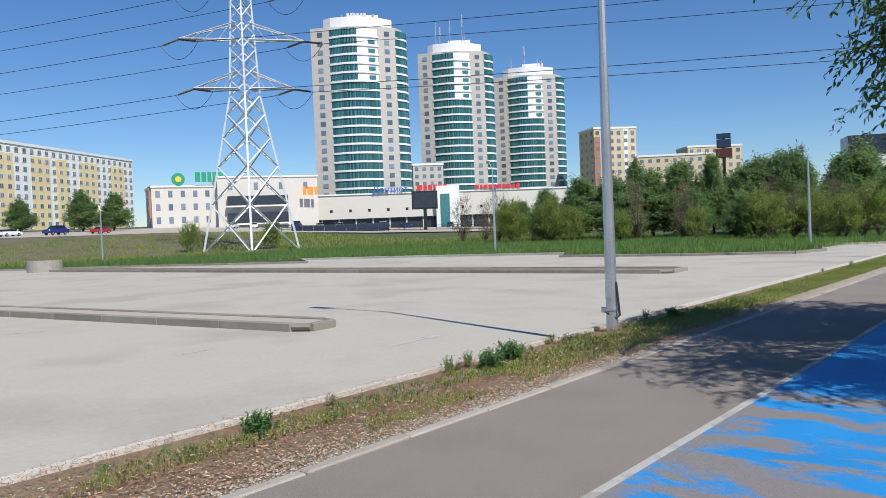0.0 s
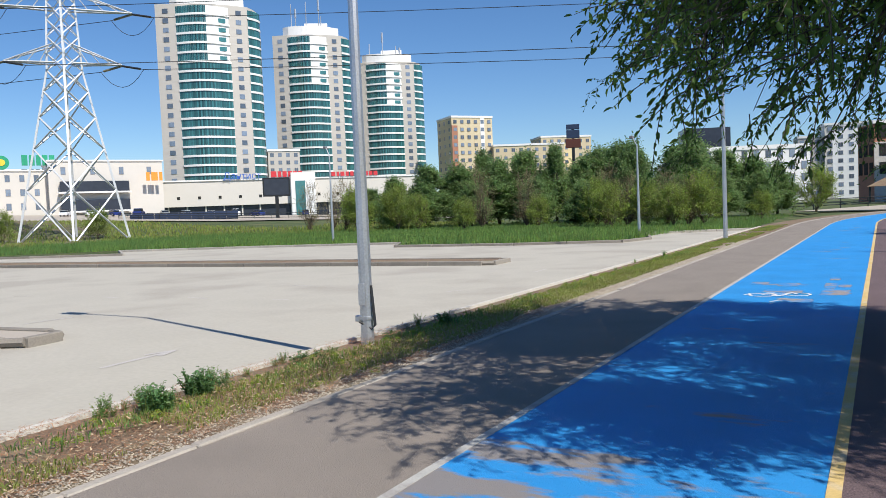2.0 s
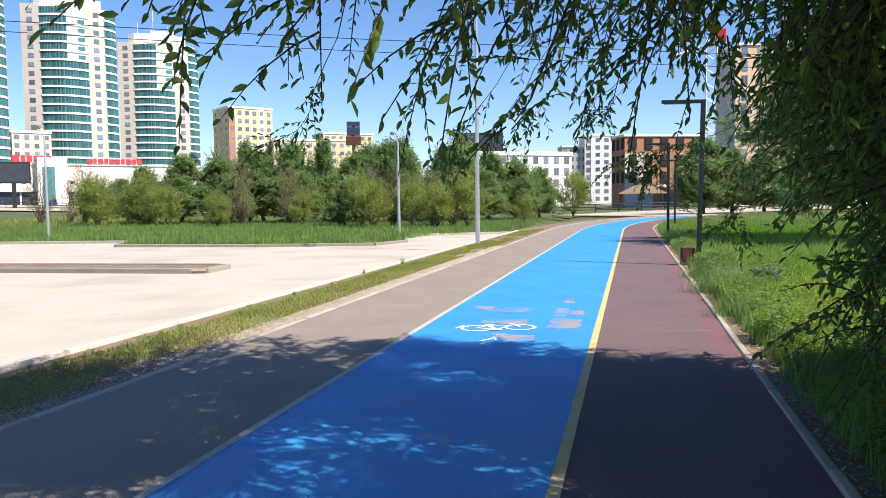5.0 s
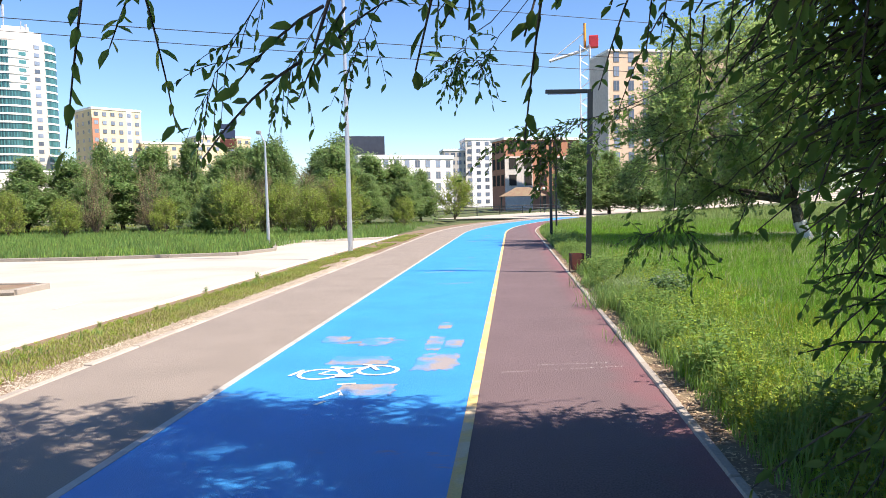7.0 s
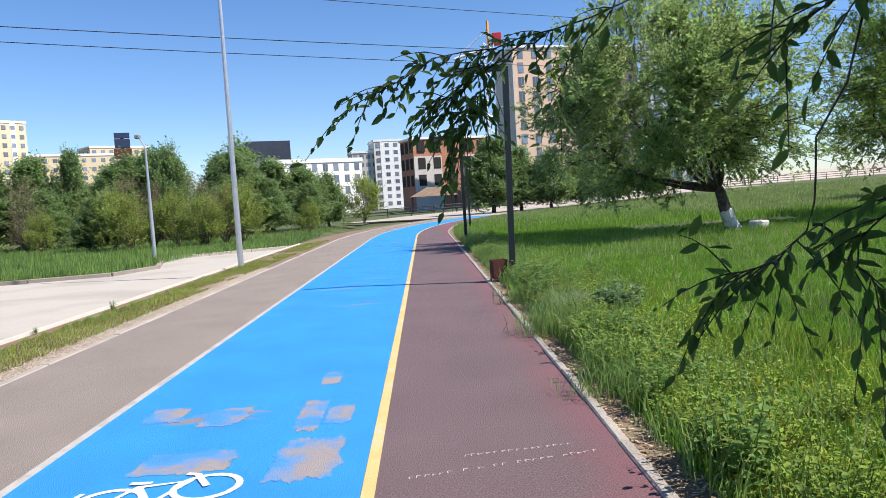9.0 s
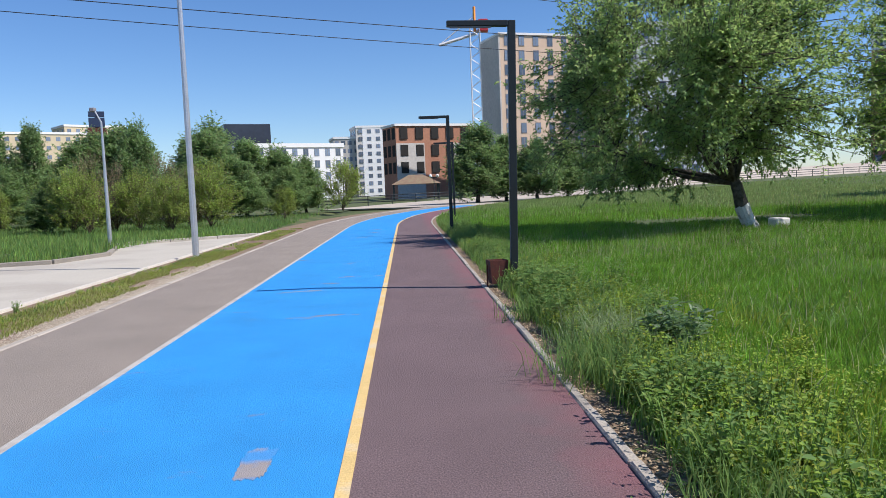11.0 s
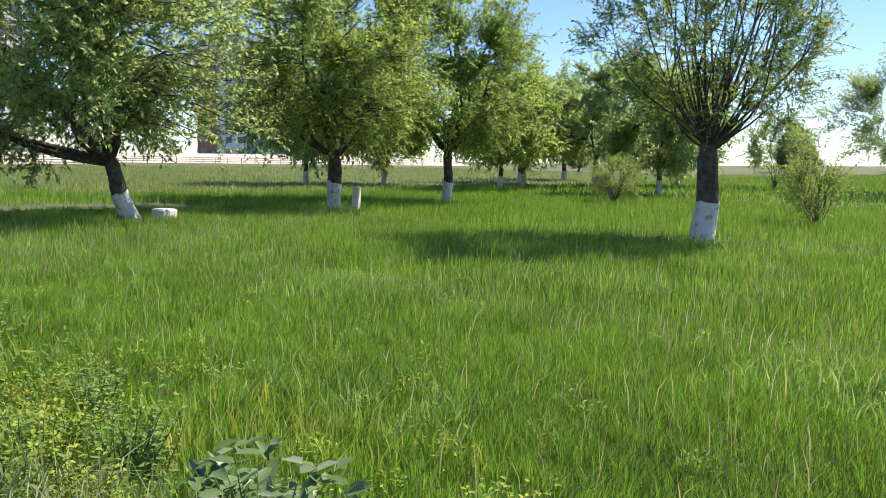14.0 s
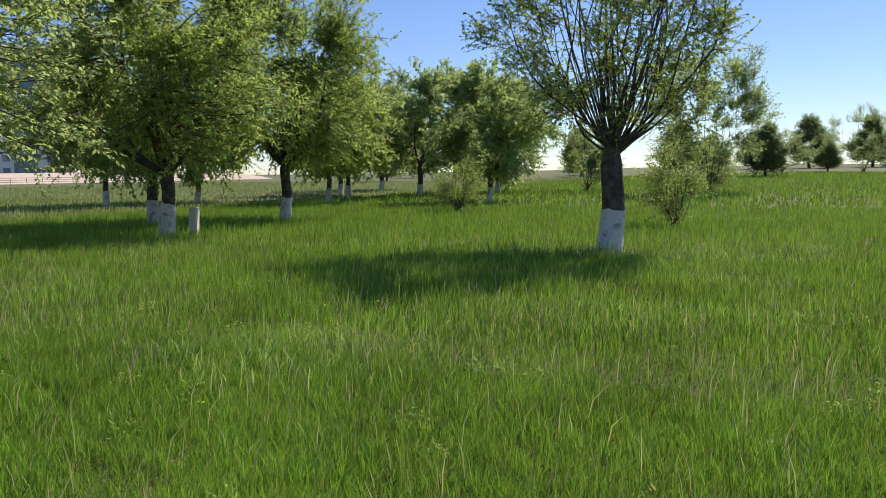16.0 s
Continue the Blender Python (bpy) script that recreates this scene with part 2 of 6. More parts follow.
M_BLUE_SIGN = mat("blue_letters", (0.04, 0.13, 0.5), 0.5, bump=0)
M_ORANGE = mat("orange_sign", (0.8, 0.3, 0.04), 0.5, bump=0)
M_NAVY = mat("navy_panel", (0.02, 0.035, 0.08), 0.5, bump=0)
M_TYRE = mat("tyre_rubber", (0.02, 0.02, 0.02), 0.8, bump=0)
M_CARGLASS = mat("car_glass", (0.02, 0.025, 0.03), 0.08, bump=0, spec=0.8)
M_RIM = mat("alloy_rim", (0.5, 0.5, 0.5), 0.35, metal=0.8, bump=0)


def blue_paint():
    """Blue lane paint, worn through to grey asphalt in patches."""
    m = mat("worn_blue_paint", (0.019, 0.25, 0.6), 0.62, vary=0.2, scale=1.2, fine=150, bump=0.5, fine_mix=0.16)
    nt = m.node_tree
    p = nt.nodes["Principled BSDF"]
    src = p.inputs["Base Color"].links[0].from_socket
    geo = nt.nodes.new("ShaderNodeNewGeometry")
    sep = nt.nodes.new("ShaderNodeSeparateXYZ")
    nt.links.new(geo.outputs["Position"], sep.inputs[0])
    mp = nt.nodes.new("ShaderNodeMapping")
    mp.inputs["Scale"].default_value = (0.55, 1.5, 1)
    nt.links.new(geo.outputs["Position"], mp.inputs[0])
    n = nt.nodes.new("ShaderNodeTexNoise")
    n.inputs["Scale"].default_value = 1.15
    n.inputs["Detail"].default_value = 7
    n.inputs["Roughness"].default_value = 0.66
    nt.links.new(mp.outputs[0], n.inputs["Vector"])
    # the first metres of the lane are worn most
    wear = nt.nodes.new("ShaderNodeMapRange")
    wear.inputs["From Min"].default_value, wear.inputs["From Max"].default_value = 7.1, 8.6
    wear.inputs["To Min"].default_value, wear.inputs["To Max"].default_value = 0.16, 0.0
    nt.links.new(sep.outputs["Y"], wear.inputs["Value"])
    add = nt.nodes.new("ShaderNodeMath")
    nt.links.new(n.outputs["Fac"], add.inputs[0])
    nt.links.new(wear.outputs[0], add.inputs[1])
    thr = nt.nodes.new("ShaderNodeMapRange")
    thr.inputs["From Min"].default_value, thr.inputs["From Max"].default_value = 0.615, 0.68
    nt.links.new(add.outputs[0], thr.inputs["Value"])
    mx = nt.nodes.new("ShaderNodeMix")
    mx.data_type = 'RGBA'
    nt.links.new(thr.outputs[0], mx.inputs["Factor"])
    nt.links.new(src, mx.inputs[6])
    mx.inputs[7].default_value = (0.23, 0.21, 0.2, 1)
    nt.links.new(mx.outputs[2], p.inputs["Base Color"])
    return m


M_BLUE = blue_paint()


def red_edge(m):
    """Remains of red paint along the meadow edge of the track."""
    nt = m.node_tree
    p = nt.nodes["Principled BSDF"]
    src = p.inputs["Base Color"].links[0].from_socket
    geo = nt.nodes.new("ShaderNodeNewGeometry")
    sep = nt.nodes.new("ShaderNodeSeparateXYZ")
    nt.links.new(geo.outputs["Position"], sep.inputs[0])
    n = nt.nodes.new("ShaderNodeTexNoise")
    n.inputs["Scale"].default_value = 2.2
    n.inputs["Detail"].default_value = 8
    nt.links.new(geo.outputs["Position"], n.inputs["Vector"])
    a = nt.nodes.new("ShaderNodeMath")
    a.operation = 'MULTIPLY_ADD'
    nt.links.new(n.outputs["Fac"], a.inputs[0])
    a.inputs[1].default_value = 0.8
    nt.links.new(sep.outputs["X"], a.inputs[2])
    r = nt.nodes.new("ShaderNodeMapRange")
    r.inputs["From Min"].default_value, r.inputs["From Max"].default_value = 1.75, 2.15
    r.inputs["To Max"].default_value = 0.5
    nt.links.new(a.outputs[0], r.inputs["Value"])
    mx = nt.nodes.new("ShaderNodeMix")
    mx.data_type = 'RGBA'
    nt.links.new(r.outputs[0], mx.inputs["Factor"])
    nt.links.new(src, mx.inputs[6])
    mx.inputs[7].default_value = (0.21, 0.07, 0.085, 1)
    nt.links.new(mx.outputs[2], p.inputs["Base Color"])


red_edge(M_MAROON)
M_BLUE_THIN = mat("thin_blue_paint", (0.05, 0.25, 0.56), 0.75, vary=0.2, scale=3.2, fine=120, bump=0.4, second=(0.26, 0.235, 0.23), lo=0.42, hi=0.58, fine_mix=0.5)


# ---- mesh helpers ----
def mesh_np(name, verts, faces, materials, index=None):
    """A mesh from arrays of vertices and equal-sized faces."""
    me = bpy.data.meshes.new(name)
    verts = np.asarray(verts, dtype=np.float32).reshape(-1, 3)
    faces = np.asarray(faces, dtype=np.int32)
    k = faces.shape[1]
    me.vertices.add(len(verts))
    me.vertices.foreach_set("co", verts.ravel())
    me.loops.add(faces.size)
    me.loops.foreach_set("vertex_index", faces.ravel())
    me.polygons.add(len(faces))
    me.polygons.foreach_set("loop_start", np.arange(0, faces.size, k, dtype=np.int32))
    for m in materials:
        me.materials.append(m)
    if index is not None:
        me.polygons.foreach_set("material_index", np.asarray(index, dtype=np.int32))
    me.update(calc_edges=True)
    return me


def mesh_bm(name, bm, *materials):
    bmesh.ops.recalc_face_normals(bm, faces=bm.faces[:])
    me = bpy.data.meshes.new(name)
    bm.to_mesh(me)
    bm.free()
    for m in materials:
        me.materials.append(m)
    return me


def part(name, bm, material, parent, label=""):
    me = bm if isinstance(bm, bpy.types.Mesh) else mesh_bm(name, bm, material)
    ob = new(name, me)
    ob.parent = parent
    if label:
        ob["label"] = label
    return ob


def thing(name, label, category, m=None, group="", kind=""):
    ob = new(name)
    if m is not None:
        ob.matrix_world = m
    return tagged(ob, label, category, group, kind)


def box(bm, x0, x1, y0, y1, z0, z1, bevel=0.0, m=None):
    r = bmesh.ops.create_cube(bm, size=1)
    vs = r["verts"]
    for v in vs:
        v.co = Vector((x0 + (v.co.x + 0.5) * (x1 - x0), y0 + (v.co.y + 0.5) * (y1 - y0), z0 + (v.co.z + 0.5) * (z1 - z0)))
    if bevel:
        es = list({e for v in vs for e in v.link_edges})
        bmesh.ops.bevel(bm, geom=es, offset=bevel, segments=1, affect='EDGES')
    return bm


def tube(bm, pts, radii, sides=8, cap=True):
    """A tapered tube along a list of points."""
    rings = []
    pts = [Vector(p) for p in pts]
    for i, p in enumerate(pts):
        d = (pts[min(i + 1, len(pts) - 1)] - pts[max(i - 1, 0)]).normalized()
        a = d.cross(Vector((0, 0, 1)) if abs(d.z) < 0.9 else Vector((1, 0, 0))).normalized()
        b = d.cross(a)
        r = radii[i] if isinstance(radii, (list, tuple)) else radii
        rings.append([bm.verts.new(p + (a * math.cos(2 * math.pi * j / sides) + b * math.sin(2 * math.pi * j / sides)) * r) for j in range(sides)])
    for r0, r1 in zip(rings, rings[1:]):
        for j in range(sides):
            bm.faces.new((r0[j], r0[(j + 1) % sides], r1[(j + 1) % sides], r1[j]))
    if cap:
        bm.faces.new(rings[0])
        bm.faces.new(rings[-1])
    return bm


def prism(bm, outline, z0, z1):
    """An upright prism over an outline of (x, y)."""
    lo = [bm.verts.new((x, y, z0)) for x, y in outline]
    hi = [bm.verts.new((x, y, z1)) for x, y in outline]
    n = len(outline)
    for i in range(n):
        bm.faces.new((lo[i], lo[(i + 1) % n], hi[(i + 1) % n], hi[i]))
    bm.faces.new(hi)
    bm.faces.new(lo)
    return bm


def smooth(a, b, x):
    t = min(1.0, max(0.0, (x - a) / (b - a)))
    return t * t * (3 - 2 * t)


LOT_Z = -0.3


def ground_z(x, y):
    """Height of the land: level by the path, rising to the meadow's far side and to the road bank on the other."""
    z = 0.0
    d = math.hypot(x - 2, y - 20)
    if x > 5:
        bearing = math.degrees(math.atan2(y - 20, x - 2))
        slope = float(np.interp(abs(bearing), [0, 24, 56, 90], [0.03, 0.019, 0.012, 0.006]))
        z += smooth(5, 40, x) * min(slope * max(0.0, d - 31), 7.0)
    if x < -5:
        z -= 0.2 * smooth(4.2, 5.6, -x)
        r = math.hypot(x, y)
        a = y / max(1e-3, -x)
        w = float(np.interp(a, [0.3, 0.6, 1.0, 1.7, 3.0], [1.0, 0.95, 0.5, 0.15, 0.0])) if y > -40 else 0.6
        z += w * float(np.interp(r, [86, 92, 116, 170, 220, 260, 400], [0, 0.3, 2.6, 3.4, 5.0, 6.3, 7.0]))
    return z


# path: straight, then a wide bend to the +x side
BEND_Y, BEND_R = 48.0, 90.0


def along(s, off):
    """The point at length s along the path and off to its +x side."""
    if s <= BEND_Y:
        return off, s
    a = (s - BEND_Y) / BEND_R
    return BEND_R - (BEND_R - off) * math.cos(a), BEND_Y + (BEND_R - off) * math.sin(a)


def ribbon(name, o0, o1, s0, s1, z, material, thick=0.05, step=2.0, widen=None, z0=None):
    """A slab that follows the path between two offsets."""
    n = max(2, int((s1 - s0) / step) + 1)
    bm = bmesh.new()
    prev = None
    for i in range(n):
        s = s0 + (s1 - s0) * i / (n - 1)
        a0 = o0 + (widen(s) if widen else 0)
        p0, p1 = along(s, a0), along(s, o1)
        g = z + ground_z(*p1)
        ring = [bm.verts.new((p0[0], p0[1], g if z0 is None else z0)), bm.verts.new((p1[0], p1[1], g)), bm.verts.new((p1[0], p1[1], g - thick)), bm.verts.new((p0[0], p0[1], (g if z0 is None else z0) - thick))]
        if prev:
            for j in range(4):
                bm.faces.new((prev[j], prev[(j + 1) % 4], ring[(j + 1) % 4], ring[j]))
        else:
            bm.faces.new(ring)
        prev = ring
    bm.faces.new(prev)
    return new(name, mesh_bm(name, bm, material))


# ---- ground ----
def axis(marks):
    out = []
    for (a, b, st) in marks:
        out += list(np.arange(a, b, st))
    return out + [marks[-1][1]]


XS = axis([(-3000, -600, 400), (-600, -150, 25), (-150, -60, 5), (-60, -12, 3), (-12, 12, 1.2), (12, 60, 3), (60, 200, 10), (200, 600, 50), (600, 3001, 400)])
YS = axis([(-3000, -300, 300), (-300, -40, 20), (-40, 90, 2.5), (90, 250, 8), (250, 600, 50), (600, 3001, 400)])


def in_lot(x, y):
    return x < -5.0 and y < 54 and x > -70


nx, ny = len(XS), len(YS)
vs = []
for yy in YS:
    for xx in XS:
        zz = ground_z(xx, yy)
        bumpy = 0.05 * noise.noise((xx * 0.15, yy * 0.15, 0)) if xx > 6 or xx < -62 else 0.0
        vs.append((xx, yy, zz + bumpy - (0.2 if -7.0 < xx < 5.0 or in_lot(xx, yy) else 0.02)))
fs = [(j * nx + i, j * nx + i + 1, (j + 1) * nx + i + 1, (j + 1) * nx + i) for j in range(ny - 1) for i in range(nx - 1)]
tagged(new("ground", mesh_np("ground", vs, fs, [M_SOIL])), "flat grassy ground with patches of bare soil", "ground", kind="structure")

# parking lot
EDGE = [(-6.2, 51), (-11.4, 47.6), (-9.6, 41.6), (-10.3, 39), (-15.3, 37.6), (-22, 37.2), (-23.8, 40.5), (-33, 38.6), (-42.3, 35.6), (-37.5, 32.2), (-52.8, 26.8), (-66, 20)]
LOT = [(-5.6, -60), (-5.6, 50)] + EDGE + [(-66, -60)]
bm = bmesh.new()
prism(bm, LOT, LOT_Z - 0.15, LOT_Z)
tagged(new("parking_lot", mesh_bm("parking_lot", bm, M_LOT)), "empty pale concrete parking lot with faded markings", "parking lot", kind="structure")

# path lanes
S_END = 84
wide = lambda s: -0.02 * max(0.0, min(s, 80) - 40)
tagged(ribbon("pavement", -3.68, -1.99, -25, S_END, 0.0, M_GREY, widen=wide), "grey asphalt footpath beside the cycle lane", "footpath", kind="structure")
tagged(ribbon("cycle_lane", -1.925, 0.19, -25, S_END, 0.0, M_BLUE), "bright blue painted cycle lane, worn in patches", "cycle lane", kind="structure")
tagged(ribbon("running_track", 0.265, 1.73, -25, S_END, 0.0, M_MAROON), "maroon tinted asphalt walking track", "path", kind="structure")
tagged(ribbon("lane_edge_white", -1.99, -1.925, -25, S_END, 0.004, M_WHITE_LINE), "worn white edging line beside the blue lane", "lane line", kind="structure")
tagged(ribbon("lane_edge_yellow", 0.19, 0.265, -25, S_END, 0.004, M_YELLOW), "worn yellow dividing line between blue and maroon lanes", "lane line", kind="structure")
tagged(ribbon("meadow_edge", 1.81, 5.4, -25, S_END, -0.012, M_SOIL), "dark soil under the meadow grass beside the track", "soil", kind="structure")
tagged(ribbon("kerb_soil", 1.81, 2.06, -25, S_END, -0.006, M_STRIP), "dry brown soil strip along the kerb", "soil", kind="structure")
tagged(ribbon("verge", -5.56, -3.78, -25, 110, -0.012, M_STRIP, thick=0.12, widen=wide, z0=-0.1), "narrow verge of dry soil between kerb and parking lot", "verge", kind="structure")
tagged(ribbon("lot_edging", -5.63, -5.56, -25, 50, 0.15, M_EDGING, thick=0.35), "thin pale concrete edging of the parking lot", "edging", kind="structure")
tagged(ribbon("dusty_apron", -3.8, 2.2, 84, 150, 0.0, M_DUST, thick=0.1), "dusty pale paving past the end of the lanes", "paving", kind="structure")
tagged(ribbon("dusty_road", -16, -3.8, 84, 150, 0.0, M_DUST, thick=0.1, widen=lambda s: -3 * smooth(84, 105, s)), "dusty pale road beside the far bend of the path", "road", kind="structure")

# ---- lamps along the path ----
def steel_lamp(x, y, h, bent=False, door=False, arm=True, label="tall tapered galvanised steel lamp post on the verge"):
    ob = thing("street_lamp", label, "street lamp", pose(x, y, (-0.06 if x > -6 else ground_z(x, y)) - 0.02), "steel lamp posts")
    bm = bmesh.new()
    tube(bm, [(0, 0, -0.1), (0, 0, 1.05), (0, 0, h)], [0.088, 0.085, 0.04], 10)
    part("pole", bm, M_GALV, ob)
    if door:
        bm = bmesh.new()
        tube(bm, [(0, 0, 0.32), (0, 0, 0.36)], 0.1, 10)
        part("band", bm, M_GALV, ob)
        bm = bmesh.new()
        box(bm, -0.16, -0.08, -0.04, 0.02, 0.28, 0.36, 0.008)
        part("clamp", bm, M_GALV, ob)
        bm = bmesh.new()
        tube(bm, [(0.085, 0, 0.75), (0.12, -0.02, 0.5), (0.14, -0.02, 0.25), (0.09, -0.02, 0.2), (-0.05, -0.1, 0.3)], 0.018, 6)
        part("cable", bm, M_WIRE, ob, "loose black cable")
        bm = bmesh.new()
        box(bm, -0.05, 0.05, -0.1, -0.08, 0.5, 0.78, 0.006)
        part("hatch", bm, M_GALV, ob)
    if bent:
        bm = bmesh.new()
        tube(bm, [(0, 0, h), (-0.25, 0, h + 0.5)], 0.03, 8)
        part("arm", bm, M_GALV, ob)
        bm = bmesh.new()
        box(bm, -0.42, -0.2, -0.12, 0.12, h + 0.42, h + 0.6, 0.03)
        part("lamp_head", bm, M_FRAME, ob, "grey lamp head")
    elif arm:
        bm = bmesh.new()
        tube(bm, [(0, 0, h - 0.02), (-0.5, 0, h + 0.1), (-1.9, 0, h + 0.2)], 0.03, 8)
        part("arm", bm, M_GALV, ob)
        bm = bmesh.new()
        box(bm, -2.5, -1.85, -0.13, 0.13, h + 0.15, h + 0.25, 0.03)
        part("lamp_head", bm, M_FRAME, ob, "grey lamp head")
    return ob


steel_lamp(-5.25, 11.22, 8.4, door=True)
steel_lamp(-5.0, 35.6, 11.5, arm=False)
steel_lamp(-11.9, 47.9, 5.1, bent=True, label="tall galvanised lamp post with a tilted head")
steel_lamp(-31.0, 43.4, 5.7, bent=True, label="tall galvanised lamp post with a tilted head")
steel_lamp(-67.3, 33.4, 4.6, bent=True, label="tall galvanised lamp post with a tilted head")


def path_lamp(x, y, yaw=0, tilt=0):
    ob = thing("path_lamp", "dark green square lamp post with a flat arm over the path", "lamp post", pose(x, y, ground_z(x, y), 0, tilt, yaw), "dark path lamps")
    bm = bmesh.new()
    box(bm, -0.055, 0.055, -0.055, 0.055, -0.1, 3.92, 0.008)
    part("post", bm, M_DARKPOLE, ob)
    bm = bmesh.new()
    box(bm, -0.95, -0.056, -0.06, 0.06, 3.84, 3.92, 0.008)
    arm = part("arm", bm, M_DARKPOLE, ob)
    bm = bmesh.new()
    box(bm, -0.9, -0.3, -0.045, 0.045, 3.825, 3.838)
    part("diffuser", bm, M_FRAME, arm, "flat grey lamp diffuser")
    bm = bmesh.new()
    box(bm, -0.11, 0.11, -0.11, 0.11, 0, 0.02, 0.004)
    part("base_plate", bm, M_DARKPOLE, ob)


for lx, ly, a, tilt in ((2.27, 12.5, 0, 0), (2.19, 26.4, 0, 1.2), (2.12, 40.4, 0, 0), (3.15, 54.6, -4, 0)):
    path_lamp(lx, ly, a, tilt)


def litter_bin(x, y):
    ob = thing("litter_bin", "rusty brown square metal litter bin by the kerb", "litter bin", pose(x, y, 0, 0, 0, 8))
    bm = bmesh.new()
    bot, top, z0, z1 = 0.11, 0.142, 0.06, 0.41
    for inset in (0.0, 0.012):
        lo = [bm.verts.new((sx * (bot - inset), sy * (bot - inset), z0 + inset)) for sx, sy in ((-1, -1), (1, -1), (1, 1), (-1, 1))]
        hi = [bm.verts.new((sx * (top - inset), sy * (top - inset), z1)) for sx, sy in ((-1, -1), (1, -1), (1, 1), (-1, 1))]
        for i in range(4):
            bm.faces.new((lo[i], lo[(i + 1) % 4], hi[(i + 1) % 4], hi[i]))
        bm.faces.new(lo)
        if inset == 0:
            first = hi
        else:
            for i in range(4):
                bm.faces.new((first[i], first[(i + 1) % 4], hi[(i + 1) % 4], hi[i]))
    part("bucket", bm, M_RUST, ob)
    for sx in (-1, 1):
        bm = bmesh.new()
        tube(bm, [(sx * 0.155, 0, -0.05), (sx * 0.155, 0, 0.34)], 0.012, 6)
        part("support", bm, M_RUST, ob)


litter_bin(1.95, 26.5)


# ---- trees ----
def leaves_mesh(name, base, direction, normal, length, width, material, fine=False):
    """Folded leaves: base points, directions and normals as arrays."""
    n = len(base)
    d = direction / np.linalg.norm(direction, axis=1, keepdims=True)
    side = np.cross(d, normal)
    side /= np.maximum(np.linalg.norm(side, axis=1, keepdims=True), 1e-6)
    up = np.cross(side, d)
    L, W = length[:, None], width[:, None]
    tip = base + d * L - up * L * 0.12
    if fine:
        cols = [base, base + d * L * 0.3 + side * W * 0.45 + up * W * 0.15, base + d * L * 0.68 + side * W * 0.38 + up * W * 0.1, tip,
                base + d * L * 0.68 - side * W * 0.38 + up * W * 0.1, base + d * L * 0.3 - side * W * 0.45 + up * W * 0.15]
        v = np.stack(cols, axis=1).reshape(-1, 3)
        o = np.arange(n)[:, None] * 6
        f = np.concatenate([o + np.array([[0, 1, 2, 3]]), o + np.array([[0, 3, 4, 5]])], axis=0)
        return mesh_np(name, v, f, [material])
    cols = [base, base + d * L * 0.45 + side * W * 0.5 + up * W * 0.15, tip, base + d * L * 0.45 - side * W * 0.5 + up * W * 0.15]
    v = np.stack(cols, axis=1).reshape(-1, 3)
    o = np.arange(n)[:, None] * 4
    f = np.concatenate([o + np.array([[0, 1, 2]]), o + np.array([[0, 2, 3]])], axis=0)
    return mesh_np(name, v, f, [material])


def tubes_np(name, paths, material, sides=3):
    """Many thin tubes: paths is a list of (points array k x 3, r0, r1)."""
    allv, allf, off = [], [], 0
    for pts, r0, r1 in paths:
        k = len(pts)
        t = np.gradient(pts, axis=0)
        t /= np.maximum(np.linalg.norm(t, axis=1, keepdims=True), 1e-6)
        ref = np.where(np.abs(t[:, 2:3]) < 0.9, np.array([[0, 0, 1.0]]), np.array([[1.0, 0, 0]]))
        a = np.cross(t, ref)
        a /= np.maximum(np.linalg.norm(a, axis=1, keepdims=True), 1e-6)
        b = np.cross(t, a)
        rr = np.linspace(r0, r1, k)[:, None]
        ring = [pts + (a * math.cos(2 * math.pi * j / sides) + b * math.sin(2 * math.pi * j / sides)) * rr for j in range(sides)]
        allv.append(np.stack(ring, axis=1).reshape(-1, 3))
        idx = np.arange(k - 1)[:, None] * sides
        for j in range(sides):
            j2 = (j + 1) % sides
            allf.append(off + idx + np.array([[j, j2, sides + j2, sides + j]]))
        off += k * sides
    return mesh_np(name, np.concatenate(allv), np.concatenate(allf), [material])


def bend(p0, p1, rng, k=6, wob=0.12, sag=0.0):
    t = np.linspace(0, 1, k)[:, None]
    pts = p0 + (p1 - p0) * t
    L = np.linalg.norm(p1 - p0)
    w = rng.normal(0, wob * L, (2, 3))
    pts = pts + np.sin(t * math.pi) * w[0] + np.sin(t * 2 * math.pi) * w[1] * 0.4
    pts[:, 2] -= (t[:, 0] ** 2) * sag * L
    return pts


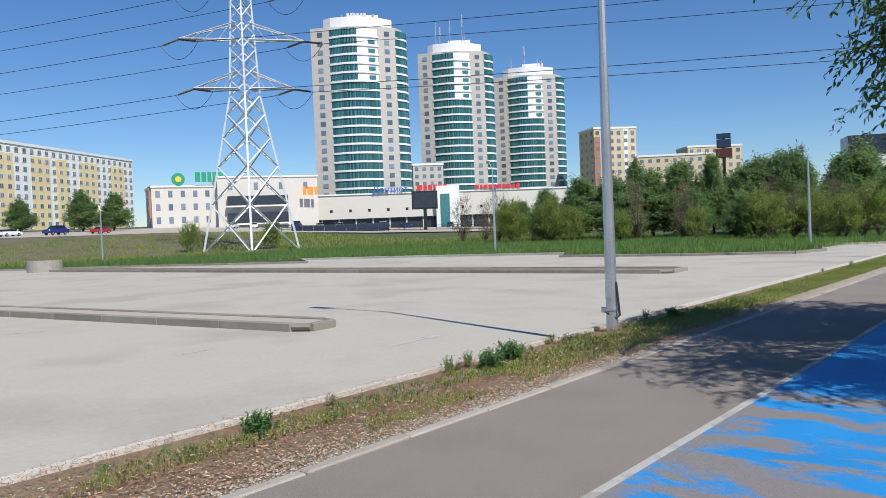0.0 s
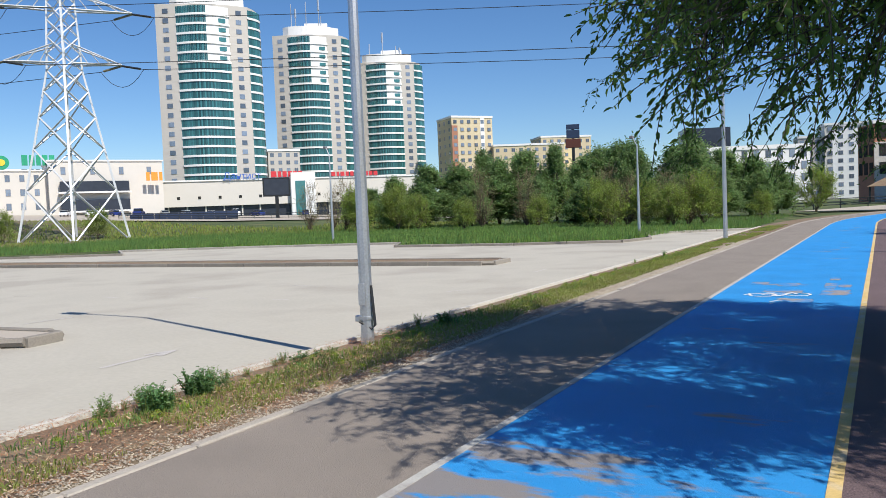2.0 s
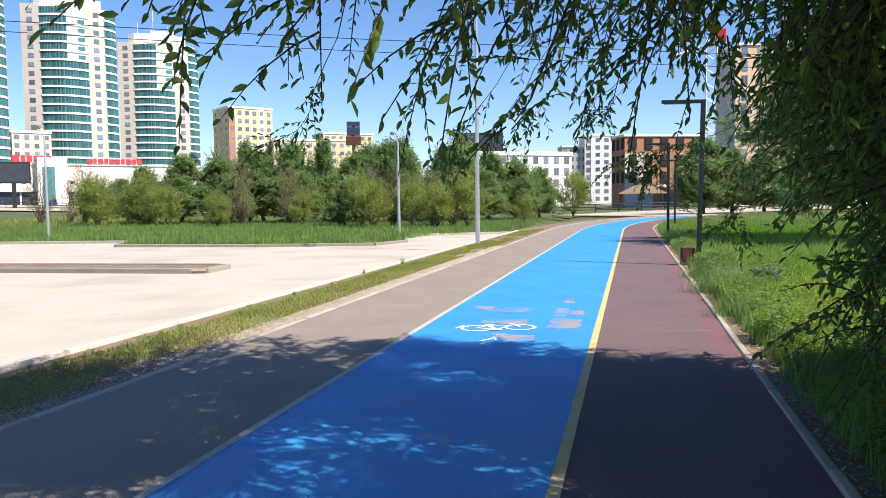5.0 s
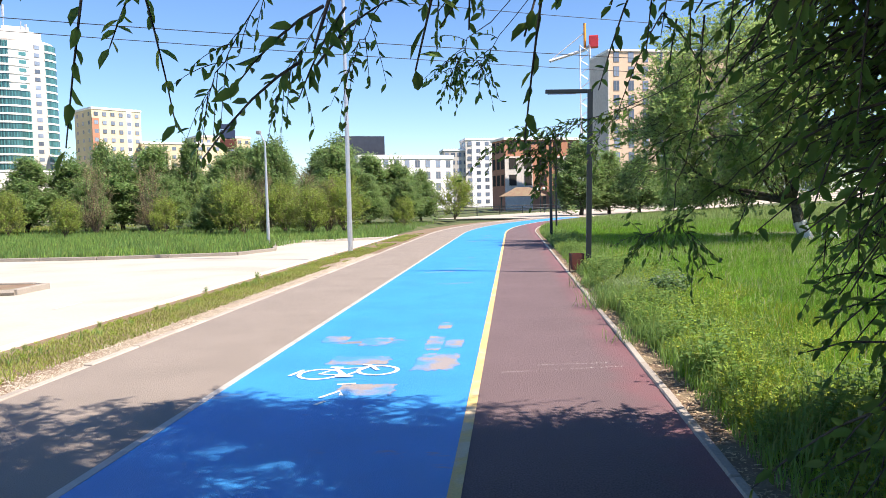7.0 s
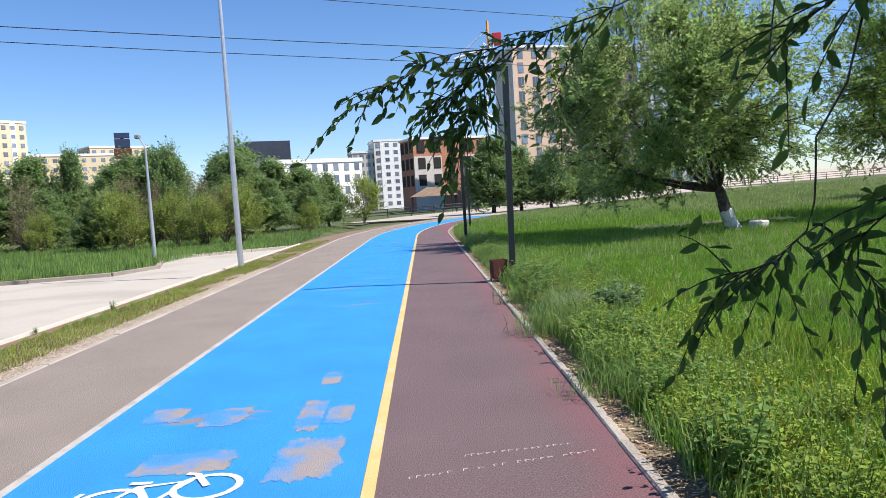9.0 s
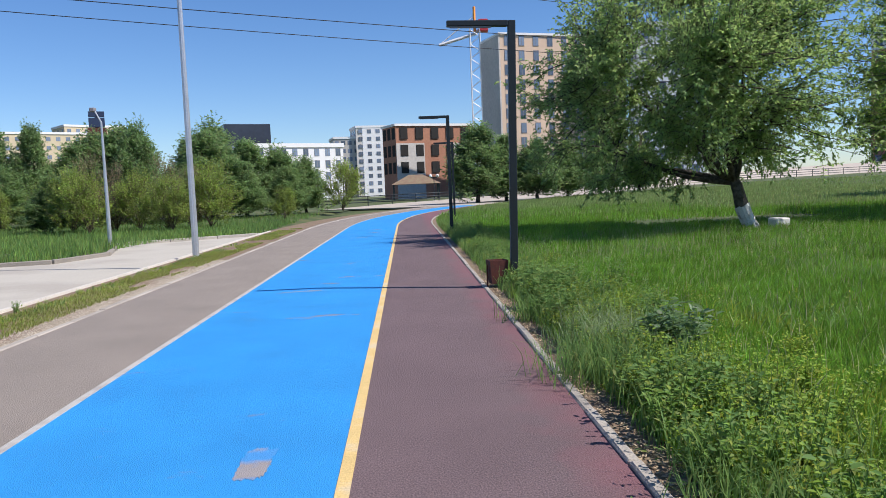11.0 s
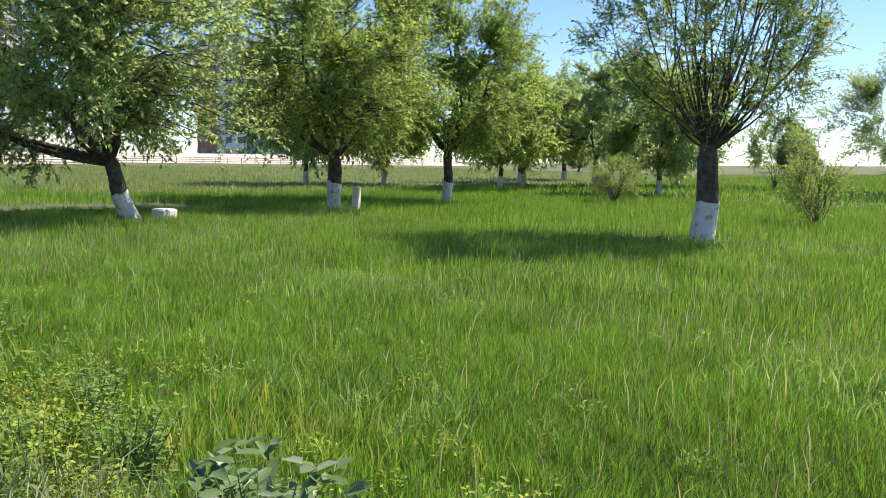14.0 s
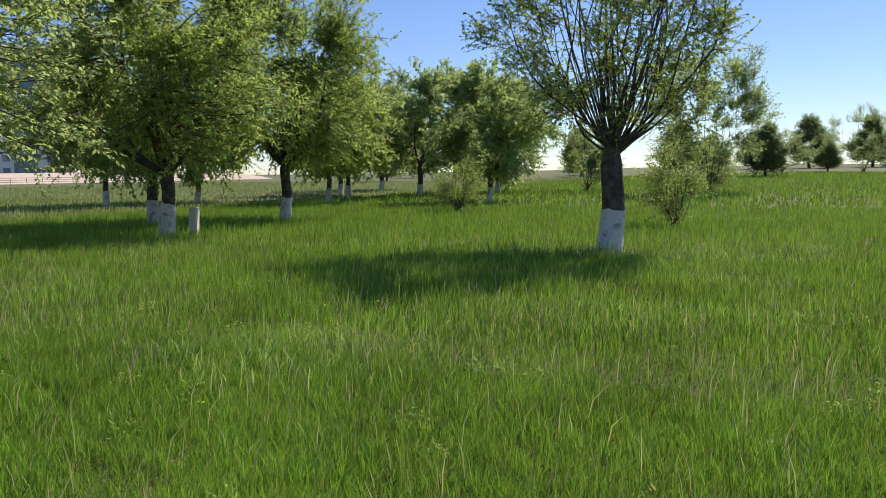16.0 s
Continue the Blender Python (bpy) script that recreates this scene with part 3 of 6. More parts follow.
def crown(seed, fork, centre, radii, limbs, subs, twigs, per_twig, leaf, twig_len, droop=0.35, shell=0.35, gaps=0.0, up=0.3, flat_bottom=None, limb_r=0.09, sprays=(), origin=(0, 0, 0), keep=None, inner=0.5, taper=0.0):
    """Limbs, branches, twigs and the leaves along the twigs of one crown, as arrays."""
    rng = np.random.default_rng(seed)
    centre, radii, fork = np.array(centre, float), np.array(radii, float), np.array(fork, float)

    def inside(lo, hi):
        for _ in range(60):
            v = rng.normal(0, 1, 3)
            v /= np.linalg.norm(v)
            r = rng.uniform(lo ** 3, hi ** 3) ** (1 / 3)
            lump = 1 + 0.22 * noise.noise(tuple(v * 1.7 + seed)) + 0.12 * noise.noise(tuple(v * 4.1 + seed))
            p = centre + v * r * radii * lump
            if taper:
                p[:2] = centre[:2] + (p[:2] - centre[:2]) * 1.25 * (1 - taper * min(1.0, max(0.0, (p[2] - centre[2] + radii[2] * 0.5) / (1.5 * radii[2]))))
            if flat_bottom is None or p[2] > flat_bottom + rng.uniform(0, 0.6):
                return p
        return centre

    paths, bpts = [], []
    for i in range(limbs):
        end = inside(0.35, 0.75)
        if end[2] < fork[2] + 0.8:
            end[2] = fork[2] + rng.uniform(0.8, 1.8)
        p = bend(fork + rng.normal(0, 0.05, 3), end, rng, 8, 0.07, -0.05)
        paths.append((p, limb_r * rng.uniform(0.7, 1.1), limb_r * 0.25))
        bpts.append(p[3:])
    bp = np.concatenate(bpts)
    sp = []
    for i in range(subs):
        end = inside(inner, 0.98)
        d = np.linalg.norm(bp - end, axis=1) + rng.uniform(0, 0.6, len(bp))
        st = bp[np.argmin(d)]
        p = bend(st, end, rng, 6, 0.08, 0.05)
        if keep and sprays and not all(keep(*(q + np.array(origin))) for q in p[1:]):
            continue
        paths.append((p, limb_r * 0.25, limb_r * 0.07))
        sp.append(p[1:])
    sp = np.concatenate(sp)
    B, D, N, Ls = [], [], [], []
    extra = []
    for line, m, first in sprays:
        line = np.array(line) - np.array(origin)
        u = np.linspace(0, len(line) - 1, 14)
        pts = np.column_stack([np.interp(u, np.arange(len(line)), line[:, c]) for c in range(3)])
        pts[1:-1] = (pts[:-2] + pts[1:-1] * 2 + pts[2:]) / 4 + rng.normal(0, 0.008, (12, 3))
        paths.append((pts, 0.0035, 0.0015))
        for j in range(m):
            k = first + (13 - first) * (j + 0.5) / m
            k0 = int(k)
            at = pts[k0] + (pts[min(k0 + 1, 13)] - pts[k0]) * (k - k0)
            extra.append((at, pts[min(k0 + 1, 13)] - pts[k0 - 1]))
    for i in range(twigs + len(extra)):
        st = sp[rng.integers(len(sp))] + rng.normal(0, 0.12, 3)
        if i >= twigs:
            st = extra[i - twigs][0]
        if keep and i < twigs and not keep(*(st + np.array(origin))):
            continue
        if gaps and i < twigs and noise.noise(tuple(st * 0.8 + seed)) < -0.35 + gaps:
            continue
        out = (st - centre) / radii
        d = out / max(np.linalg.norm(out), 0.1) * 0.7 + rng.normal(0, 0.55, 3)
        d[2] += up
        if i >= twigs:
            way = extra[i - twigs][1]
            d = way / np.linalg.norm(way) + rng.normal(0, 0.7, 3)
        d /= np.linalg.norm(d)
        tl = (twig_len if i < twigs else 0.17) * rng.uniform(0.6, 1.3)
        k = 5
        t = np.linspace(0, 1, k)[:, None]
        pts = st + d * tl * t
        pts[:, 2] -= (t[:, 0] ** 2) * droop * tl
        paths.append((pts, 0.005 + twig_len * 0.003, 0.0025) if i < twigs else (pts, 0.002, 0.001))
        m = per_twig if i < twigs else 6
        tt = np.linspace(0.1, 1.0, m) + rng.normal(0, 0.02, m)
        pos = st + d * tl * tt[:, None]
        pos[:, 2] -= tt ** 2 * droop * tl
        axis_ = d - np.array([0, 0, 1]) * droop
        sd = np.cross(axis_, [0, 0, 1.0]) + rng.normal(0, 0.15, 3)
        sgn = np.where(np.arange(m) % 2 == 0, 1, -1)[:, None]
        dr = axis_ * 0.6 + sd * sgn * 0.8 + rng.normal(0, 0.5, (m, 3))
        dr[:, 2] -= 0.35
        B.append(pos)
        D.append(dr)
        N.append(np.array([0, 0, 1.0]) + rng.normal(0, 0.8, (m, 3)))
        Ls.append(leaf * (1 if i < twigs else 0.66) * rng.uniform(0.6, 1.3, m))
    return paths, np.concatenate(B), np.concatenate(D), np.concatenate(N), np.concatenate(Ls)


def tree(name, label, x, y, seed, trunk, fork_h, centre, radii, limbs, subs, twigs, per_twig, leaf, twig_len, material, lime=0.9, lean=(0, 0), fine=False, category="tree", group="", **kw):
    """A tree: whitewashed trunk, limbs and a crown of leaves along twigs."""
    g = ground_z(x, y)
    ob = thing(name, label, category, pose(x, y, g), group)
    fork = (lean[0], lean[1], fork_h)
    kw.setdefault("origin", (x, y, g))
    paths, B, D, N, Ls = crown(seed, fork, centre, radii, limbs, subs, twigs, per_twig, leaf, twig_len, **kw)
    if trunk:
        bm = bmesh.new()
        zs = [-0.15, 0.0, 0.15] + list(np.linspace(0.4, fork_h + 0.15, 6))
        rr = [trunk * 1.25, trunk * 1.15, trunk * 1.02] + list(np.linspace(trunk * 0.95, trunk * 0.85, 5)) + [trunk * 0.6]
        tube(bm, [(lean[0] * z / fork_h + 0.03 * math.sin(z * 4 + seed), lean[1] * z / fork_h + 0.03 * math.cos(z * 3), z) for z in zs], rr, 14)
        for v in bm.verts:
            k = 1 + 0.16 * noise.noise((v.co.x * 7, v.co.y * 7, v.co.z * 1.6 + seed))
            ax = Vector((lean[0] * v.co.z / fork_h, lean[1] * v.co.z / fork_h, v.co.z))
            v.co = ax + (v.co - ax) * k
        bark = part("trunk", bm, M_BARK, ob)
        if lime:
            bm = bmesh.new()
            zs = [-0.1, 0.1, 0.3, 0.5, 0.7, lime]
            rr = [trunk * 1.23, trunk * 1.1, trunk * 1.03, trunk, trunk * 0.98, trunk * 0.96]
            tube(bm, [(lean[0] * z / fork_h + 0.03 * math.sin(z * 4 + seed), lean[1] * z / fork_h + 0.03 * math.cos(z * 3), z) for z in zs], rr, 14, cap=False)
            for v in bm.verts:
                k = 1.03 + 0.16 * noise.noise((v.co.x * 7, v.co.y * 7, v.co.z * 1.6 + seed))
                ax = Vector((lean[0] * v.co.z / fork_h, lean[1] * v.co.z / fork_h, v.co.z))
                v.co = ax + (v.co - ax) * k
                if v.co.z > lime - 0.05:
                    v.co.z += 0.09 * noise.noise((v.co.x * 14, v.co.y * 14, seed))
            part("limewash", bm, M_LIME, bark, "cracked whitewash band")
    part("limb_framework", tubes_np("limb_framework", paths, M_TWIG if not trunk else M_BARK, 4), None, ob)
    part("crown", leaves_mesh("crown", B, D, N, Ls, Ls * (0.42 if fine else 0.52), material, fine), None, ob)
    return ob


# the elm whose low branches hang over the path, with the sprays that droop lowest
SPRAYS = [([(2.4, 14.4, 2.75), (1.42, 14.97, 2.17), (1.06, 15.07, 2.1), (0.72, 15.11, 2.05), (0.39, 15.13, 1.9)], 36, 4), ([(1.1, 15.06, 2.11), (0.9, 15.13, 2.02), (0.8, 15.15, 1.94), (0.7, 15.16, 1.9)], 24, 4), ([(0.98, 15.15, 2.06), (0.84, 15.18, 1.9), (0.76, 15.2, 1.76)], 26, 4), ([(1.3, 15.0, 2.15), (1.17, 15.2, 2.0), (1.13, 15.23, 1.86)], 7, 5),
          ([(1.9, 13.6, 2.8), (1.5, 13.89, 1.95), (1.45, 13.96, 1.56), (1.41, 13.98, 1.42), (1.26, 14.01, 1.34)], 12, 9.5), ([(1.43, 13.97, 1.45), (1.5, 13.93, 1.36), (1.53, 13.89, 1.28)], 8, 4), ([(1.95, 13.6, 1.9), (1.55, 13.76, 1.55), (1.42, 13.82, 1.42)], 5, 8), ([(2.1, 13.5, 2.3), (1.54, 13.82, 1.95), (1.36, 13.95, 1.83)], 6, 8), ([(2.2, 13.3, 2.3), (1.7, 13.49, 1.85), (1.55, 13.57, 1.82)], 6, 8),
          ([(1.0, 13.4, 2.9), (0.3, 14.0, 2.4), (0.24, 14.05, 2.28)], 16, 6), ([(1.0, 13.4, 2.9), (0.45, 14.05, 2.42), (0.4, 14.1, 2.3)], 14, 6), ([(0.3, 12.0, 2.9), (-0.42, 12.5, 2.2), (-0.58, 12.5, 1.92)], 11, 5), ([(0.3, 12.2, 2.8), (-0.2, 12.75, 2.26), (-0.4, 12.8, 1.98)], 10, 5), ([(0.5, 12.5, 2.8), (0.0, 12.8, 2.26), (-0.1, 12.85, 2.1)], 6, 6), ([(-0.2, 8.6, 3.0), (-0.6, 8.3, 2.7), (-1.0, 8.1, 2.35)], 12, 4), ([(-0.6, 10.9, 2.9), (-1.1, 11.4, 2.3), (-1.35, 11.7, 2.04), (-1.75, 11.8, 1.92)], 20, 5), ([(-0.6, 9.8, 3.1), (-1.3, 10.0, 2.9), (-1.9, 10.2, 2.6)], 12, 4)]
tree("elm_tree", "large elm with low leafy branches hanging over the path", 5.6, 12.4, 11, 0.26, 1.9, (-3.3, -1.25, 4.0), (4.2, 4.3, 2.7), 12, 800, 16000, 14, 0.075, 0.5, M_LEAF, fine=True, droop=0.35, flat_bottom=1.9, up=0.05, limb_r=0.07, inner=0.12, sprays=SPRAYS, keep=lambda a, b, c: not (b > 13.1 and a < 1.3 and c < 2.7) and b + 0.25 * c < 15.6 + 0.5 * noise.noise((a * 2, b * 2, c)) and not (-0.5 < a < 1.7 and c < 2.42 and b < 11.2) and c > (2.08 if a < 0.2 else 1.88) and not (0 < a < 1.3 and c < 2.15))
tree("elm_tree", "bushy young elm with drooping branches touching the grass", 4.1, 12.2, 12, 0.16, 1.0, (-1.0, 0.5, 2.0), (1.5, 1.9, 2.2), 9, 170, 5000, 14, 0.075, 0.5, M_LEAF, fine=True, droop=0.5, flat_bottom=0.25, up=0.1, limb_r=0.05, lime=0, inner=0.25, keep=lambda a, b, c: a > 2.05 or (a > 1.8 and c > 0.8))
# meadow trees
tree("elm_tree", "round leafy elm with a leaning whitewashed trunk", 10.55, 36.6, 21, 0.2, 1.35, (-1.6, 0.4, 4.3), (5.3, 5.0, 3.9), 12, 380, 8600, 13, 0.11, 0.6, M_LEAF2, lean=(-0.45, 0.1), droop=0.05, up=0.4, inner=0.3, flat_bottom=0.85, lime=0.55)
tree("elm_tree", "leafy elm with a whitewashed trunk in tall grass", 18.2, 38.0, 22, 0.21, 1.7, (-0.1, 0.2, 4.9), (3.9, 3.9, 3.8), 12, 280, 5200, 13, 0.115, 0.6, M_LEAF3, droop=0.12, up=0.45, flat_bottom=1.7, gaps=0.03)
tree("elm_tree", "bright green elm with a whitewashed trunk", 26.6, 40.2, 23, 0.21, 2.2, (0.3, 0.3, 5.5), (4.4, 4.4, 4.4), 12, 280, 5000, 13, 0.13, 0.65, M_LEAF3, droop=0.12, up=0.45, flat_bottom=1.8)
tree("elm_tree", "dark leafy elm half hidden behind others in the meadow", 22.6, 43.0, 26, 0.2, 1.8, (0, 0, 4.2), (3.2, 3.2, 3.2), 8, 120, 2200, 12, 0.16, 0.7, M_LEAF2, droop=0.15, flat_bottom=1.4)
tree("pollard_elm", "pollarded elm with a thick whitewashed trunk and upright whips", 17.85, 25.75, 24, 0.25, 2.0, (0.1, 0.0, 5.2), (3.0, 3.0, 3.5), 46, 230, 4600, 11, 0.08, 0.5, M_LEAF3, droop=0.1, up=0.9, flat_bottom=2.0, gaps=0.08, limb_r=0.034)
for i, (tx, ty, s, mt) in enumerate(((44, 38.5, 0.8, M_LEAF2), (47, 50, 0.9, M_LEAF2), (52, 47, 1.05, M_LEAF2), (40, 47, 0.8, M_LEAF3), (60, 44, 1.1, M_LEAF2), (38, 55, 0.8, M_LEAF3), (66, 58, 1.2, M_LEAF2), (54, 55, 1.0, M_LEAF2), (33, 57, 0.8, M_LEAF2))):
    tree("elm_tree", "leafy elm with a whitewashed trunk further back in the meadow", tx, ty, 31 + i, 0.2 * s, 2.0 * s, (0, 0, 5.2 * s), (4.6 * s, 4.6 * s, 4.3 * s), 7, 80, 2500, 11, 0.22, 0.8, mt, droop=0.2, up=0.4, flat_bottom=1.5, group="meadow elms")
for i, (tx, ty, w, h) in enumerate(((56, 27.5, 4.8, 9.6), (27.2, 25.8, 1.0, 2.2), (34.0, 36.2, 1.2, 2.0), (61, 37, 2.6, 5.0), (118, 34, 5, 5.5), (124, 24, 6, 6.5), (119, 14, 5.5, 9), (110, 8, 5, 8))):
    tree("shrub", "airy shrub with many thin upright stems in the meadow", tx, ty, 51 + i, 0, 0.1, (0, 0, h * 0.55), (w, w, h * 0.5), 14, 60, 420 if h < 3.5 else (3600 if h > 9.5 else 1100), 12, 0.08 if h < 3.5 else 0.14, 0.5 + h * 0.05, M_LEAF3 if h < 3.5 else M_LEAF2, droop=0.1, up=0.8, flat_bottom=0.2, gaps=0.1, limb_r=0.03, category="shrub")
# bank of poplars and shrubs across the lot
protos = []
for i in range(3):
    protos.append(tree("poplar_tree", "dense dark green poplar in a row of trees", -36.0 + 8 * i, 76.0, 61 + i, 0.14, 0.8, (0, 0, 3.7), (1.9, 1.9, 4.1), 9, 110, 2800, 9, 0.2, 0.8, M_POPLAR, lime=0, droop=-0.2, up=1.1, flat_bottom=0.3, taper=0.85, limb_r=0.05, group="row of poplars"))
for i, (tx, ty, s) in enumerate(((-44, 71, 0.72), (-40, 70.5, 0.85), (-37.5, 73, 0.9), (-33.5, 74, 0.9), (-31, 76, 1.0), (-24.5, 78, 1.0), (-22, 78.5, 1.05), (-18.5, 86, 1.0), (-17, 87, 1.2), (-15.2, 79, 0.95), (-13.5, 84, 0.9), (-11, 86, 0.85), (-8.8, 88, 0.7), (-26, 86, 1.05), (-29, 88, 1.0),
                               (8.0, 92, 1.05), (11, 93, 0.9), (14, 92, 0.85), (18, 96, 0.8), (22, 98, 0.75), (27, 100, 0.8), (-60, 88, 0.6), (-56, 84, 0.6), (-186, 72, 1.1), (-181, 84, 1.3), (-178, 90, 1.2), (-190, 62, 1.0), (150, 60, 1.2), (165, 44, 1.3), (172, 30, 1.1), (160, 20, 1.3), (180, 8, 1.4), (140, 78, 1.2), (150, 95, 1.3), (-20, 60.5, 0.45), (-34.5, 70, 0.6), (-28.5, 72, 0.62), (-24, 73, 0.55), (-20, 76, 0.6), (-16, 75, 0.55), (-12.5, 79, 0.6), (-41.5, 67, 0.5), (-9.5, 82, 0.55)) + tuple((95 + 9 * ((k * 7) % 5) + k, -12 + 7.5 * k, 0.62 + 0.08 * ((k * 3) % 4)) for k in range(14))):
    copy_thing(protos[i % 3], pose(tx, ty, ground_z(tx, ty), 0, 0, 77 * i) @ Matrix.Diagonal((s * 1.55, s * 1.55, s * 0.95, 1)))
shr = tree("shrub", "olive green leafy shrub at the edge of the field", -14.0, 58.0, 71, 0, 0.1, (0, 0, 1.5), (1.2, 1.2, 1.6), 14, 60, 640, 10, 0.11, 0.6, M_OLIVE, droop=-0.1, up=1.3, flat_bottom=0.1, limb_r=0.025, category="shrub", group="field shrubs")
for i, (tx, ty, s) in enumerate(((-16.4, 57, 1.0), (-10.4, 59, 1.15), (-12.0, 57, 0.9), (-18.5, 60, 1.1), (-21, 62, 0.9), (-25, 64, 0.8), (-36.5, 63, 1.0), (-39.5, 64.4, 1.3), (-42.7, 62.3, 1.3), (-29, 58, 0.8), (-4.8, 82, 1.3), (-8, 70, 0.7), (-70, 54, 1.0), (-75, 47, 1.0), (-45.5, 66, 1.2))):
    copy_thing(shr, pose(tx, ty, ground_z(tx, ty), 0, 0, 53 * i) @ Matrix.Diagonal((s, s, s, 1)))

M_DRYLEAF = leaf_mat("dry_shrub_leaf", (0.24, 0.22, 0.11), warm=(0.34, 0.27, 0.16), warm_share=0.5, through=0.4, gloss=0.6)
bare = tree("bare_shrub", "thin brownish shrub of bare upright stems", -15.6, 58.6, 81, 0, 0.1, (0, 0, 1.9), (0.9, 0.9, 1.9), 34, 60, 260, 8, 0.08, 0.5, M_DRYLEAF, droop=-0.1, up=1.2, flat_bottom=0.2, limb_r=0.022, category="shrub", group="bare shrubs")
for i, (tx, ty, s) in enumerate(((-11.2, 58.2, 0.9), (-18.2, 61.5, 1.2), (-26.5, 65, 1.3), (-31.5, 66, 1.4), (-13.2, 60.2, 1.1), (-48.5, 68, 1.4), (-52.5, 71, 1.2), (-55, 70, 1.4))):
    copy_thing(bare, pose(tx, ty, ground_z(tx, ty), 0, 0, 61 * i) @ Matrix.Diagonal((s, s, s, 1)))

# ---- distant buildings ----
def facing(x, y, yaw=None):
    """A pose at ground level whose -y side looks back at the start of the path (turned by yaw)."""
    return pose(x, y, ground_z(x, y) - 0.3, 0, 0, math.degrees(math.atan2(y, x)) - 90 + (yaw or 0))


def block(name, label, m, w, d, h, floors, cols, wall, win=(1.4, 1.5), first=1.2, parapet=0.8, side_cols=3, stripes=None, skip=None, roof=True, frame=M_FRAME, pane=M_PANE):
    """A plain building: front on -y in its own space, windows on front and both sides."""
    ob = thing(name, label, "building", m)
    bm = bmesh.new()
    box(bm, -w / 2, w / 2, 0, d, -3, h)
    part("wall", bm, wall, ob)
    if roof:
        bm = bmesh.new()
        box(bm, -w / 2 - 0.25, w / 2 + 0.25, -0.25, d + 0.25, h, h + parapet)
        part("roof", bm, M_WALL_W, ob)
    fh = (h - first) / floors
    if stripes:
        for x0, x1, ms in stripes:
            bm = bmesh.new()
            box(bm, x0 * w, x1 * w, -0.12, 0.3, -2, h - (fh if ms is not M_WALL_W else 0))
            part("wall_panel", bm, ms, ob)
    bm = bmesh.new()
    box(bm, -win[0] / 2, win[0] / 2, -0.06, 0.06, 0, win[1])
    for f in bm.faces:
        f.material_index = 1
    for sx in (-0.5, 0.5):
        q = [bm.verts.new((sx * win[0] * 0.5 + a * win[0] * 0.21, -0.075, win[1] * b)) for a, b in ((-1, 0.06), (1, 0.06), (1, 0.94), (-1, 0.94))]
        bm.faces.new(q).material_index = 0
    me = mesh_bm("window", bm, pane, frame)
    off = 0.13 if stripes else 0.0
    for fl in range(floors):
        z = first + fl * fh + fh * 0.25
        for c in range(cols):
            if skip and skip(fl, c):
                continue
            wo = part("window", me, None, ob)
            wo.matrix_local = Matrix.Translation((-w / 2 + w * (c + 0.5) / cols, -off, z))
        for c in range(side_cols):
            for s in (-1, 1):
                wo = part("window", me, None, ob)
                wo.matrix_local = pose(s * w / 2, d * (c + 0.5) / side_cols, z, 0, 0, 90 * s)
    return ob


